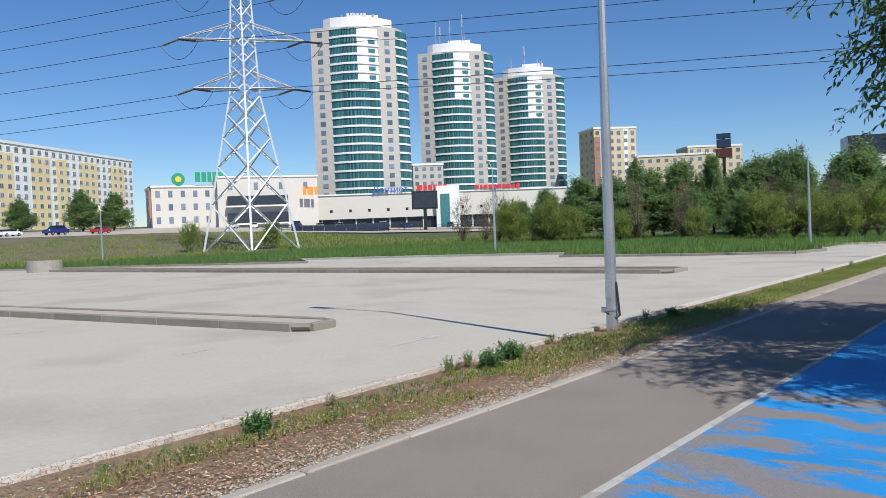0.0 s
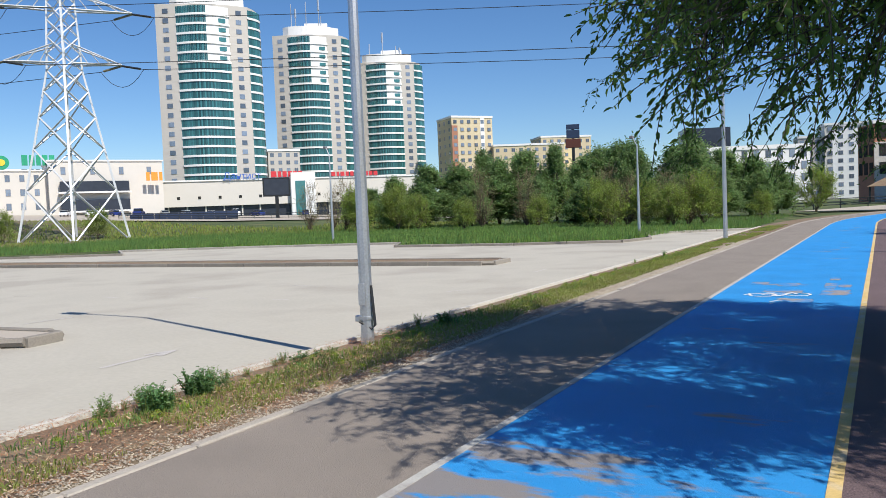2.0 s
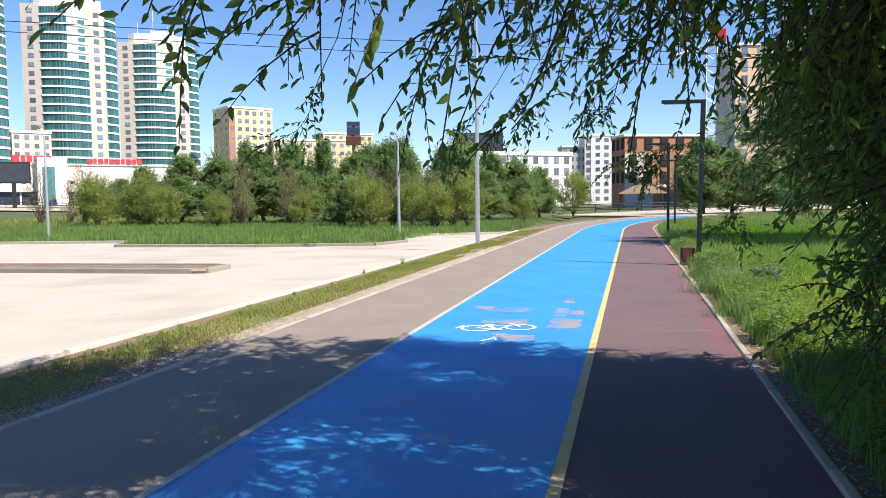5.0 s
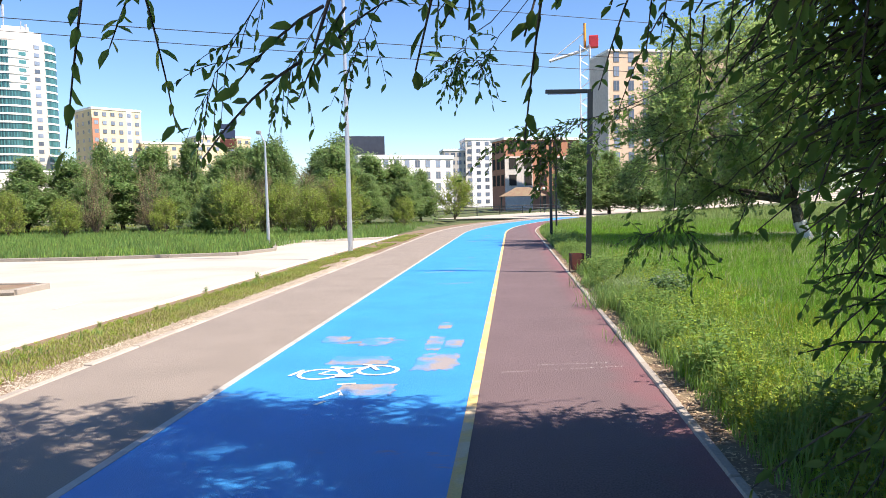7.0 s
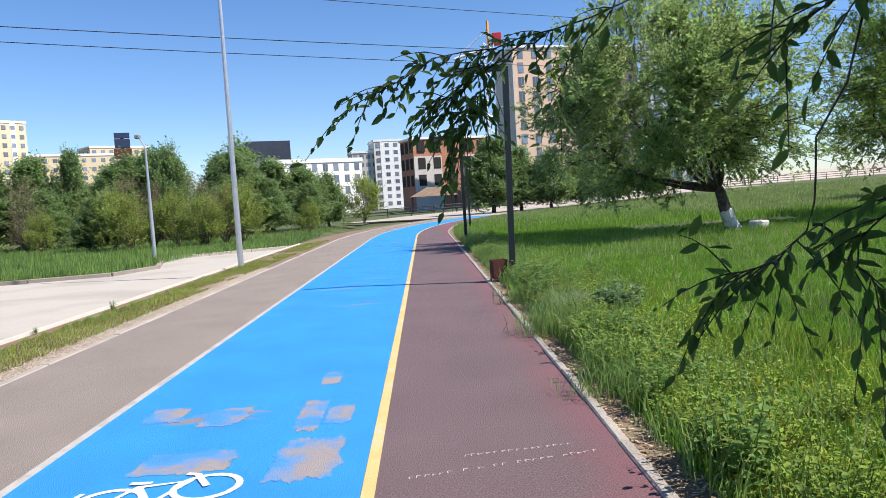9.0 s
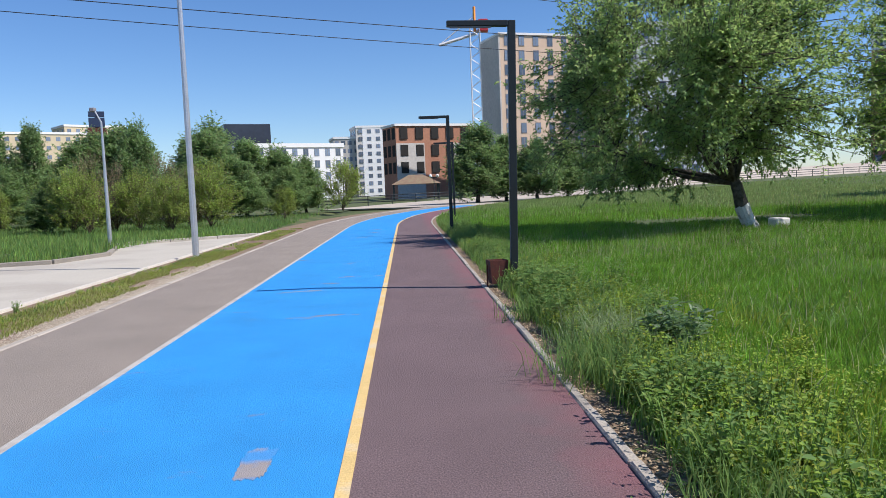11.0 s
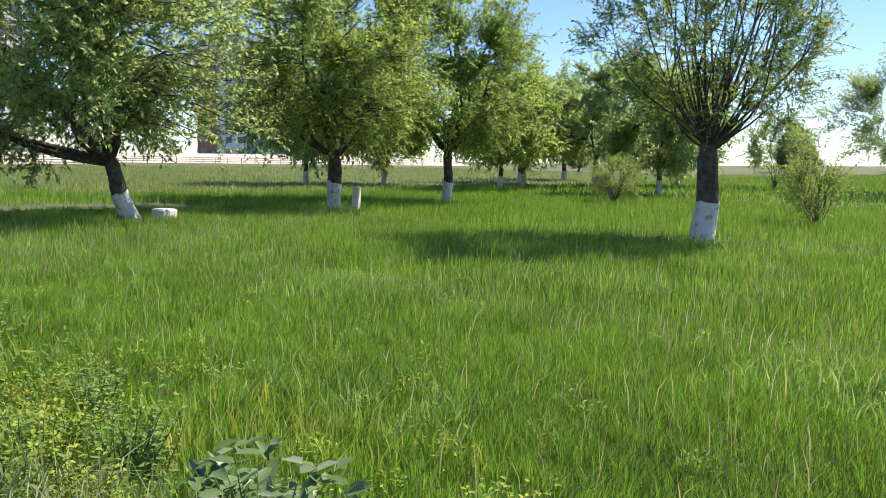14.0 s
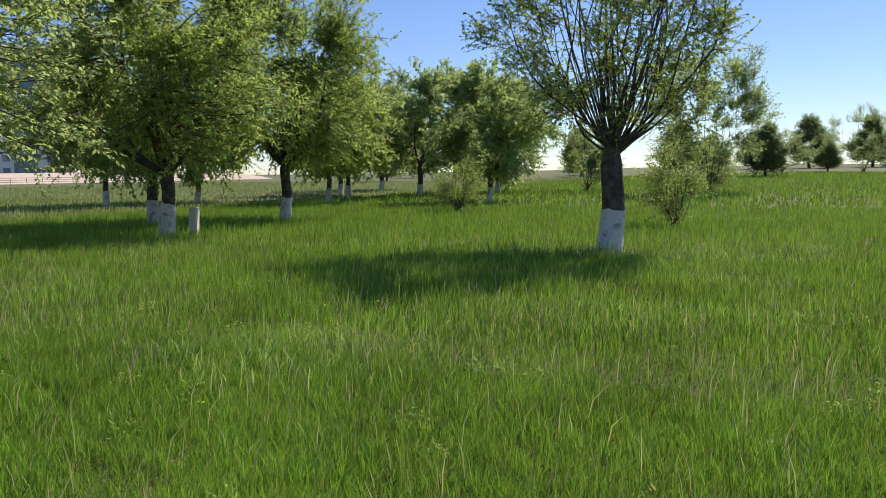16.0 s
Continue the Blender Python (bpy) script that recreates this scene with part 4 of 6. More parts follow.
def tower(label, x, y, w, h, floors, crown_label, mast):
    """A round-fronted white tower with curved teal window bands between two piers."""
    ob = thing("tower_block", label, "tower", facing(x, y, 0), "white residential towers")
    k = w / 36.0
    def arc(p, q, bulge, n):
        p, q = Vector((*p, 0)), Vector((*q, 0))
        dirn = (q - p)
        nrm = Vector((dirn.y, -dirn.x, 0)).normalized()
        return [tuple((p + dirn * t + nrm * bulge * math.sin(math.pi * t))[:2]) for t in np.linspace(0, 1, n)]
    A, B, C, D, E = (-18 * k, 2 * k), (-11 * k, 0), (7.5 * k, 0), (14.0 * k, 2.0 * k), (18 * k, 14 * k)
    outline = [A, B] + arc(B, C, 0.6 * k, 9)[1:-1] + [C, D] + arc(D, E, 1.2 * k, 6)[1:-1] + [E, (16 * k, 28 * k), (-16 * k, 28 * k)]
    bm = bmesh.new()
    prism(bm, outline, -4, h)
    part("wall", bm, M_GREYWALL, ob)
    fh = (h - 2) / floors
    for (p, q, bulge, n) in ((B, C, 3.2 * k, 17), (D, E, 2.6 * k, 9)):
        for fl in range(floors):
            z = 1.0 + fl * fh
            full = not (p is B and fl >= floors - 6)
            pts = arc(p, q, bulge, n)
            share = pts if full else pts[: int(n * 0.62)]
            v, f = [], []
            for (a, b) in zip(share, share[1:]):
                for t0, t1 in ((0.0, 0.5), (0.5, 1.0)):
                    o = len(v)
                    m0 = [a[i] + (b[i] - a[i]) * (t0 + 0.03) for i in (0, 1)]
                    m1 = [a[i] + (b[i] - a[i]) * (t1 - 0.03) for i in (0, 1)]
                    v += [(*m0, z + fh * 0.22), (*m1, z + fh * 0.22), (*m1, z + fh), (*m0, z + fh)]
                    f.append((o, o + 1, o + 2, o + 3))
            part("window_band", mesh_np("window_band", v, f, [M_TEAL]), None, ob, "teal glazed band")["kind"] = "stuff"
            bm = bmesh.new()
            pr = [(px * 1.004, py - 0.3) for px, py in pts]
            prism(bm, pr + [(q[0], q[1] + 1.5), (p[0], p[1] + 1.5)], z, z + fh * 0.22)
            part("parapet", bm, M_WALL_W, ob, "white curved spandrel")
            bm = bmesh.new()
            ins = [(px * 0.995, py + 0.12) for px, py in pts]
            prism(bm, ins + [(q[0], q[1] + 1.4), (p[0], p[1] + 1.4)], z + fh * 0.22, z + fh)
            part("reveal", bm, M_NAVY if full else M_WALL_W, ob)
    bm = bmesh.new()
    box(bm, -0.95, 0.95, -0.15, 0.15, 0, fh * 0.5)
    me = mesh_bm("window", bm, M_PANE)
    bm = bmesh.new()
    box(bm, -1.9, 1.9, -0.15, 0.15, 0, fh * 0.45)
    me2 = mesh_bm("balcony_window", bm, M_TEAL)
    for fl in range(floors):
        z = 1.0 + fl * fh + fh * 0.3
        a1 = math.degrees(math.atan2(B[1] - A[1], B[0] - A[0]))
        a2 = math.degrees(math.atan2(D[1] - C[1], D[0] - C[0]))
        for (p, q, a) in ((A, B, a1), (C, D, a2)):
            wo = part("window", me, None, ob)
            wo.matrix_local = pose((p[0] + q[0]) / 2, (p[1] + q[1]) / 2, z, 0, 0, a)
        if fl >= floors - 6 and fl < floors - 1:
            wo = part("balcony_window", me2, None, ob)
            wo.matrix_local = pose(4.2 * k, -1.55 * k, z, 0, 0, 11)
    # crown
    bm = bmesh.new()
    prism(bm, [(-13 * k, 3 * k)] + [(px * 0.95, py * 0.6 + 0.6) for px, py in arc(B, C, 3.0 * k, 9)] + [(13 * k, 5 * k), (12 * k, 24 * k), (-12 * k, 24 * k)], h, h + 3.6)
    part("roof_drum", bm, M_WALL_W, ob, crown_label)
    bm = bmesh.new()
    box(bm, -3 * k, 8 * k, 8 * k, 18 * k, h + 3.6, h + 6.5)
    part("roof_house", bm, M_WALL_W, ob)
    for i, (mx, mh) in enumerate(mast):
        bm = bmesh.new()
        tube(bm, [(mx * k, 8 * k, h + 3), (mx * k, 8 * k, h + 3.6 + mh)], 0.22, 6)
        if i % 2:
            tube(bm, [(mx * k, 8 * k, h + 3.6 + mh * 0.6), (mx * k, 8 * k, h + 3.6 + mh)], 0.5, 6)
        part("antenna", bm, M_GALV, ob)
    return ob


tower("tall white tower with curved teal glass bays and rooftop sign frame", -204.2, 199.2, 35, 74, 22, "white rounded roof drum", [(-6, 3), (-2, 4), (2, 3.5), (6, 3)])
tower("white tower with curved teal glass bays and roof masts", -206.2, 258.0, 32, 75, 22, "white rounded roof drum", [(-9, 11), (-7, 9), (-2, 12), (4, 14), (5, 6)])
tower("white tower with curved teal glass bays and roof masts", -192.0, 293.0, 31, 68, 21, "white rounded roof drum", [(-9, 6), (-2, 11), (5, 5), (7, 4)])

# yellow and white apartment house
y9 = block("apartment_block", "nine-storey yellow and white panel apartment house", facing(-245.5, 110.5, 56), 72, 13, 24.5, 9, 22, M_WALL_W, frame=M_WALL, win=(1.5, 1.3), first=0.6,
           stripes=[(-0.5, -0.36, M_YWALL), (-0.26, -0.14, M_YWALL), (-0.1, -0.02, M_YWALL), (0.06, 0.2, M_YWALL), (0.3, 0.42, M_YWALL)])
# bank building and long mall
block("bank_building", "three-storey white rendered office building", facing(-183, 113.5, 8), 19, 16, 11.2, 3, 6, M_WALL, win=(1.1, 1.7), first=0.8, parapet=0.5)
block("bank_hall", "tall white office hall with ribbon windows", facing(-171, 130.5, 8), 27, 20, 14.2, 3, 4, M_WALL, win=(1.1, 1.9), first=1.0, parapet=0.4, skip=lambda f, c: f < 2)
mall = thing("shopping_mall", "long low white shopping mall with a dark glazed ground floor", "shopping mall", facing(-150, 173, 6))
bm = bmesh.new()
box(bm, -38, 44, 0, 30, 3.6, 10.6)
part("upper_wall", bm, M_WALL, mall)
bm = bmesh.new()
box(bm, -37.5, 43.5, 1.0, 29, -4, 3.6)
part("ground_floor", bm, M_DARKBLDG, mall, "dark shop glazing")
for i in range(17):
    bm = bmesh.new()
    box(bm, -37 + i * 5, -36.6 + i * 5, 0.7, 1.05, -3, 3.6)
    part("column", bm, M_WALL, mall)
for i in range(14):
    bm = bmesh.new()
    box(bm, -35 + i * 5.6, -34.2 + i * 5.6, -0.05, 0.2, 5.6, 6.4)
    part("window", bm, M_DARK, mall)
bm = bmesh.new()
box(bm, 2, 9, -2, 10, -3, 12.4)
part("entrance_block", bm, M_WALL_W, mall)
bm = bmesh.new()
box(bm, 3.2, 6.0, -2.15, 1, 0, 10)
part("entrance_glass", bm, M_TEAL, mall, "teal entrance glazing")
bm = bmesh.new()
box(bm, -38.3, 44.3, -0.3, 30.3, 10.6, 11.0)
part("roof_edge", bm, M_WALL_W, mall)
# ribbon windows of the hall
for i, (z0, z1) in enumerate(((3.4, 6.2), (8.2, 10.8))):
    rw = thing("ribbon_window", "dark ribbon window set in white office hall", "window", facing(-170.2, 129.9, 8))
    bm = bmesh.new()
    box(bm, -11, 5, -0.7, 0.5, z0 - 1.6, z1 - 1.6, 0.05)
    part("glass", bm, M_DARKBLDG, rw)
    bm = bmesh.new()
    box(bm, -11.4, 5.4, -1.0, 0.5, z0 - 2.0, z0 - 1.6)
    part("sill", bm, M_WALL_W, rw)
# cream and yellow housing
block("apartment_block", "cream twelve-storey apartment house with brown balconies", facing(-150.5, 294, 25), 19, 16, 40, 12, 6, M_CREAM, win=(1.5, 1.5), first=1, stripes=[(-0.5, -0.36, M_BRICK), (0.2, 0.3, M_WALL_W)])
block("apartment_block", "cream eight-storey apartment house", facing(-129, 304, 10), 30, 16, 27.5, 8, 9, M_CREAM, win=(1.5, 1.5), first=1)
block("apartment_block", "orange and cream apartment house under construction", facing(-125, 338, 20), 24, 16, 33, 10, 7, M_CREAM, win=(1.5, 1.5), first=1, stripes=[(-0.5, -0.3, M_YWALL), (-0.1, 0.1, M_YWALL)])
block("apartment_block", "distant grey apartment house behind the towers", facing(-196, 226, 10), 12, 10, 24, 8, 4, M_GREYWALL)
# buildings past the bend
block("dark_building", "flat dark glass-clad office building", facing(-50, 271, 12), 15, 12, 26, 1, 1, M_DARKBLDG, roof=False, side_cols=0, skip=lambda f, c: True)
block("school_building", "white classical three-storey building with tall windows", facing(-31, 242, 22), 31, 16, 16.0, 3, 9, M_WALL_W, win=(1.6, 2.3), first=5.5, parapet=1.2)
block("apartment_block", "grey dark-clad apartment house", facing(-21, 314, 8), 10, 14, 23, 7, 4, M_GREYWALL, win=(1.6, 1.6))
block("apartment_block", "white nine-storey apartment house with glazed balconies", facing(-5.5, 316, 12), 24, 14, 27, 9, 7, M_WALL, win=(1.6, 1.5), stripes=[(-0.4, 0.1, M_WALL_W)])
# unglazed openings as flat near-black slabs, the shade inside put into their colour
uf = block("unfinished_building", "unfinished three-storey brick and concrete building", facing(7.6, 181, 24), 18, 8, 15.5, 3, 5, M_BRICK, win=(1.7, 2.4), first=4.6, parapet=0.5, side_cols=3, frame=M_DARK, pane=M_DARK, stripes=[(-0.5, -0.14, M_CONC), (0.18, 0.5, M_CONC)])
block("apartment_block", "ten-storey peach panel apartment house with paired windows", facing(32.9, 165.3, 26), 27, 9.6, 29.8, 10, 9, M_PEACH, win=(1.15, 2.0), first=2.2, parapet=0.4, side_cols=0)
# thin added sheet whose colour holds the grey of the shaded gable
sw = thing("gable_wall", "gable of the peach apartment house with its shaded grey painted on", "wall", facing(32.9, 165.3, 26))
bm = bmesh.new()
box(bm, -13.75, -13.45, -0.05, 9.65, -2, 29.75)
part("gable_shade", bm, M_CONC, sw)
block("apartment_block", "white apartment house seen behind the trees", facing(52, 160, 10), 12, 12, 30, 9, 4, M_WALL_W, win=(1.5, 1.6))
block("apartment_block", "apartment house with red and teal panels behind the trees", facing(130, 197, 0), 26, 14, 33, 10, 8, M_WALL_W, win=(1.6, 1.6), stripes=[(-0.5, -0.3, M_BRICK), (0.0, 0.2, M_TEAL), (0.3, 0.5, M_BRICK)])

# tower crane
cr = thing("tower_crane", "lattice tower crane with a red cab", "crane", facing(17.9, 189, 0))
for i in range(4):
    bm = bmesh.new()
    cx, cy = ((-1.1, -1.1), (1.1, -1.1), (1.1, 1.1), (-1.1, 1.1))[i]
    tube(bm, [(cx, cy, 0), (cx, cy, 37)], 0.16, 4)
    part("mast_leg", bm, M_LATTICE, cr)
bm = bmesh.new()
for i in range(23):
    z = i * 1.6
    s = 1 if i % 2 else -1
    tube(bm, [(-1.1 * s, -1.1, z), (1.1 * s, -1.1, z + 1.6)], 0.09, 4)
    tube(bm, [(1.1, -1.1 * s, z), (1.1, 1.1 * s, z + 1.6)], 0.09, 4)
part("mast_bracing", bm, M_LATTICE, cr)
bm = bmesh.new()
tube(bm, [(0, 0, 36), (-8, -2, 33.5)], 0.35, 4)
tube(bm, [(0, 0, 40), (-8, -2, 33.5)], 0.12, 4)
tube(bm, [(0, 0, 36), (3, 0, 38.5)], 0.35, 4)
part("jib", bm, M_LATTICE, cr)
bm = bmesh.new()
tube(bm, [(0, 0, 36), (0, 0, 42)], 0.3, 4)
part("apex", bm, M_ORANGE, cr)
bm = bmesh.new()
box(bm, 0.9, 3.0, -1.2, 1, 36.4, 39.0, 0.1)
part("cab", bm, M_RED_SIGN, cr, "red cab")

# billboard, sign tower
bb = thing("billboard", "dark digital billboard on a black post", "billboard", facing(-105.6, 120.8, 0))
bm = bmesh.new()
box(bm, -2.7, 2.7, -0.3, 0.3, 4.8, 8.6, 0.05)
part("frame", bm, M_BLACK, bb)
bm = bmesh.new()
box(bm, -2.4, 2.4, -0.34, -0.3, 5.1, 8.3)
part("screen", bm, M_DARKBLDG, bb)
bm = bmesh.new()
box(bm, -0.35, 0.35, -0.25, 0.25, -1, 4.8)
part("post", bm, M_BLACK, bb)
st = thing("sign_tower", "tall roadside sign with dark and brown panels", "sign", facing(-77.6, 217.3, 0))
bm = bmesh.new()
tube(bm, [(0, 0, -1), (0, 0, 24)], 0.45, 8)
part("post", bm, M_BLACK, st)
for z0, z1, w_, mt in ((18.6, 21.2, 2.2, M_RUST), (21.4, 23.8, 1.9, M_NAVY), (24.0, 25.4, 1.9, M_NAVY)):
    bm = bmesh.new()
    box(bm, -w_, w_, -0.6, 0.6, z0, z1, 0.08)
    part("panel", bm, mt, st)

# ---- pylon and its cables ----
PYL = Vector((-71.2, 52.3, 0))
PYL.z = ground_z(PYL.x, PYL.y) - 0.2
PYAW = 99
pm = Matrix.Translation(PYL) @ pose(0, 0, 0, 0, 0, PYAW)
py = thing("power_pylon", "galvanised lattice power pylon with three crossarms", "pylon", pm)
W0, W1, HW, HT = 3.7, 1.15, 17.5, 34.0
cor = ((-1, -1), (1, -1), (1, 1), (-1, 1))
def pyl_w(z):
    return W0 + (W1 - W0) * min(1, z / HW) if z < HW else W1 + (0.55 - W1) * (z - HW) / (HT - HW)
for sx, sy in cor:
    bm = bmesh.new()
    tube(bm, [(sx * pyl_w(z), sy * pyl_w(z), z) for z in (-0.6, HW, HT)], [0.16, 0.13, 0.1], 4)
    part("leg", bm, M_LATTICE, py)
levels = [0, 5.4, 9.6, 12.8, 15.4, 17.5, 19.2, 20.9, 22.6, 24.3, 26.0, 27.7, 29.4, 31.1, 32.6, 34.0]
for (p, q) in zip(cor, cor[1:] + cor[:1]):
    bm = bmesh.new()
    for z0, z1 in zip(levels, levels[1:]):
        a, b = pyl_w(z0), pyl_w(z1)
        r = 0.1 if z0 < 16 else 0.06
        tube(bm, [(p[0] * a, p[1] * a, z0), (q[0] * b, q[1] * b, z1)], r, 4)
        tube(bm, [(q[0] * a, q[1] * a, z0), (p[0] * b, p[1] * b, z1)], r, 4)
    part("bracing", bm, M_LATTICE, py)
ARMS = ((18.2, 5.4), (23.6, 6.7), (28.8, 5.0))
TURN = pose(0, 0, 0, 0, 0, -45)
tips = []
for z, reach in ARMS:
    for s in (-1, 1):
        bm = bmesh.new()
        w = pyl_w(z) * 0.7
        for sy in (-1, 1):
            tube(bm, [(s * w, sy * w, z), (s * reach, 0, z + 0.1)], 0.1, 4)
            tube(bm, [(s * w, sy * w, z + 1.9), (s * reach, 0, z + 0.1)], 0.08, 4)
        for t in (0.3, 0.55, 0.8):
            tube(bm, [(s * (w + (reach - w) * t), -w * (1 - t), z + 0.05), (s * (w + (reach - w) * t), w * (1 - t), z + 0.05)], 0.06, 4)
            tube(bm, [(s * (w + (reach - w) * t), -w * (1 - t), z + 0.05), (s * (w + (reach - w) * (t - 0.2)), -w * (1.2 - t), z + 1.9 * (1.2 - t))], 0.05, 4)
        bmesh.ops.transform(bm, matrix=TURN, verts=bm.verts[:])
        part("crossarm", bm, M_LATTICE, py)
        tips.append((s * reach, z))
FAR_A, FAR_B = Vector((-330, -60, 8)), Vector((250, 190, 6))
for s_x, z in tips:
    tip = pm @ TURN @ Vector((s_x, 0, z))
    for far in (FAR_A, FAR_B):
        d = (far - PYL).normalized()
        d.z = 0
        side = Vector((-d.y, d.x, 0))
        if side.dot((pm @ TURN).to_3x3() @ Vector((s_x, 0, 0))) < 0:
            side = -side
        end = far + side * abs(s_x) + Vector((0, 0, z))
        start = tip + d * 2.4 - Vector((0, 0, 0.5))
        ins = new("insulator_string")
        tagged(ins, "string of insulators between crossarm and cable", "insulator", "pylon insulators")
        bm = bmesh.new()
        tube(bm, [tip, tip + (start - tip) * 0.85], 0.12, 6)
        part("insulator_body", bm, M_INSUL_Y if far is FAR_A else M_INSUL, ins)
        bm = bmesh.new()
        n = 40
        pts = []
        for i in range(n + 1):
            t = i / n
            p = start + (end - start) * t
            p.z -= 4 * 5.5 * t * (1 - t)
            pts.append(p)
        tube(bm, [tip + (start - tip) * 0.85] + pts, 0.032, 4)
        tagged(new("power_cable", mesh_bm("power_cable", bm, M_WIRE)), "black overhead power cable sagging from the pylon", "cable", "overhead cables")
    bm = bmesh.new()
    a, b = tip + (FAR_A - PYL).normalized() * 2.4, tip + (FAR_B - PYL).normalized() * 2.4
    pts = [a.lerp(b, t) - Vector((0, 0, 0.5 + 7 * t * (1 - t))) for t in np.linspace(0, 1, 9)]
    tube(bm, pts, 0.03, 4)
    part("jumper_loop", bm, M_WIRE, py).matrix_parent_inverse = pm.inverted()

# ---- kerbs ----
def kerb_row(name, label, o0, o1, s0, s1, top, n_single, material, length=1.0):
    ob = thing(name, label, "kerb", kind="structure")
    bm = bmesh.new()
    box(bm, -(o1 - o0) / 2, (o1 - o0) / 2, 0.006, length - 0.006, -0.15, top, 0.012)
    me = mesh_bm("kerb_stone", bm, material)
    rng = random.Random(5)
    s = s0
    while s < s1:
        x, y = along(s, (o0 + o1) / 2)
        a = -math.degrees(max(0, s - BEND_Y) / BEND_R)
        k = part("kerb_stone", me, None, ob)
        k.matrix_local = pose(x, y, ground_z(x, y) + rng.uniform(-0.006, 0.006), rng.uniform(-0.4, 0.4), 0, a + rng.uniform(-0.3, 0.3))
        s += length


kerb_row("kerb_lot_side", "row of flush pale concrete kerb stones beside the footpath", -3.78, -3.68, -6, 84, 0.012, 90, M_KERB_PATH)
kerb_row("kerb_meadow_side", "row of pale worn kerb stones beside the maroon track", 1.73, 1.805, -2, 84, 0.02, 90, M_KERB_PATH)


def island(label, p, q, width, top):
    """A long kerbed island on the lot from p to q."""
    p, q = Vector((*p, 0)), Vector((*q, 0))
    L = (q - p).length
    yaw = math.degrees(math.atan2(q.y - p.y, q.x - p.x))
    ob = thing("traffic_island", label, "traffic island", pose(p.x, p.y, LOT_Z, 0, 0, yaw))
    bm = bmesh.new()
    box(bm, 0.16, L - 0.16, -width / 2 + 0.16, width / 2 - 0.16, -0.05, top - 0.03)
    part("fill", bm, M_STRIP if width > 1.2 else M_DUST, ob)
    bm = bmesh.new()
    box(bm, 0.005, 1.995, -0.08, 0.08, -0.05, top, 0.015)
    me = mesh_bm("kerb_stone", bm, M_KERB_DARK)
    for side in (-1, 1):
        x = 0.35
        while x < L:
            k = part("kerb_stone", me, None, ob)
            k.matrix_local = pose(x, side * (width / 2 - 0.08), 0.004 * math.sin(x * 3), 0, 0, 0)
            x += 2
    bm = bmesh.new()
    box(bm, -0.08, 0.08, -width / 2 + 0.2, width / 2 - 0.2, -0.05, top, 0.015)
    part("kerb_stone", bm, M_KERB_DARK, ob)
    for s in (-1, 1):
        bm = bmesh.new()
        a, b = Vector((0.0, s * (width / 2 - 0.2), 0)), Vector((0.36, s * (width / 2 - 0.08), 0))
        tube(bm, [a + Vector((0, 0, top - 0.07)), b + Vector((0, 0, top - 0.07))], 0.075, 6)
        part("kerb_corner", bm, M_KERB_DARK, ob)


island("long low kerbed concrete island on the parking lot", (-11.2, 10.62), (-56, 4.5), 1.05, 0.16)
island("long narrow kerbed island across the parking lot", (-10.75, 26.7), (-54, 23.4), 1.8, 0.14)

# kerb of the field behind the lot
fk = thing("field_kerb", "pale kerb between parking lot and grassy field", "kerb", kind="structure")
for i, (a, b) in enumerate(zip(EDGE, EDGE[1:])):
    a, b = Vector((*a, 0)), Vector((*b, 0))
    L = (b - a).length
    n = max(1, int(L / 2))
    yaw = math.degrees(math.atan2(b.y - a.y, b.x - a.x))
    bm = bmesh.new()
    box(bm, 0.01, L / n - 0.01, -0.08, 0.08, -0.1, 0.13, 0.015)
    me = mesh_bm("kerb_stone", bm, M_KERB if i in (0, 6, 7, 8) else M_KERB_DARK)
    for j in range(n):
        c = a.lerp(b, j / n)
        k = part("kerb_stone", me, None, fk)
        k.matrix_local = pose(c.x, c.y, LOT_Z, 0, 0, yaw)


# ---- painted markings ----
def strokes(name, label, lines, width, material, z=0.0045, category="marking"):
    """Flat painted strokes along polylines."""
    bm = bmesh.new()
    for lift, pts in enumerate(lines):
        closed = pts[0] == pts[-1]
        n = len(pts)
        ring = []
        for i, p in enumerate(pts):
            a = Vector(pts[i - 1] if i else (pts[-2] if closed else pts[0]))
            b = Vector(pts[i + 1] if i < n - 1 else (pts[1] if closed else pts[-1]))
            d = (b - a).normalized()
            nrm = Vector((-d.y, d.x)) * width / 2
            h = z + 0.001 * (lift % 8) if len(lines) < 20 else z
            ring.append((bm.verts.new((p[0] + nrm.x, p[1] + nrm.y, h)), bm.verts.new((p[0] - nrm.x, p[1] - nrm.y, h))))
        for r0, r1 in zip(ring, ring[1:]):
            bm.faces.new((r0[0], r0[1], r1[1], r1[0]))
    for f in bm.faces:
        f.normal_update()
        if f.normal.z < 0:
            f.normal_flip()
    me = bpy.data.meshes.new(name)
    bm.to_mesh(me)
    bm.free()
    me.materials.append(material)
    return tagged(new(name, me), label, category)


def ring_pts(cx, cy, rx, ry, n=28):
    return [(cx + rx * math.cos(2 * math.pi * i / n), cy + ry * math.sin(2 * math.pi * i / n)) for i in range(n)] + [(cx + rx, cy)]


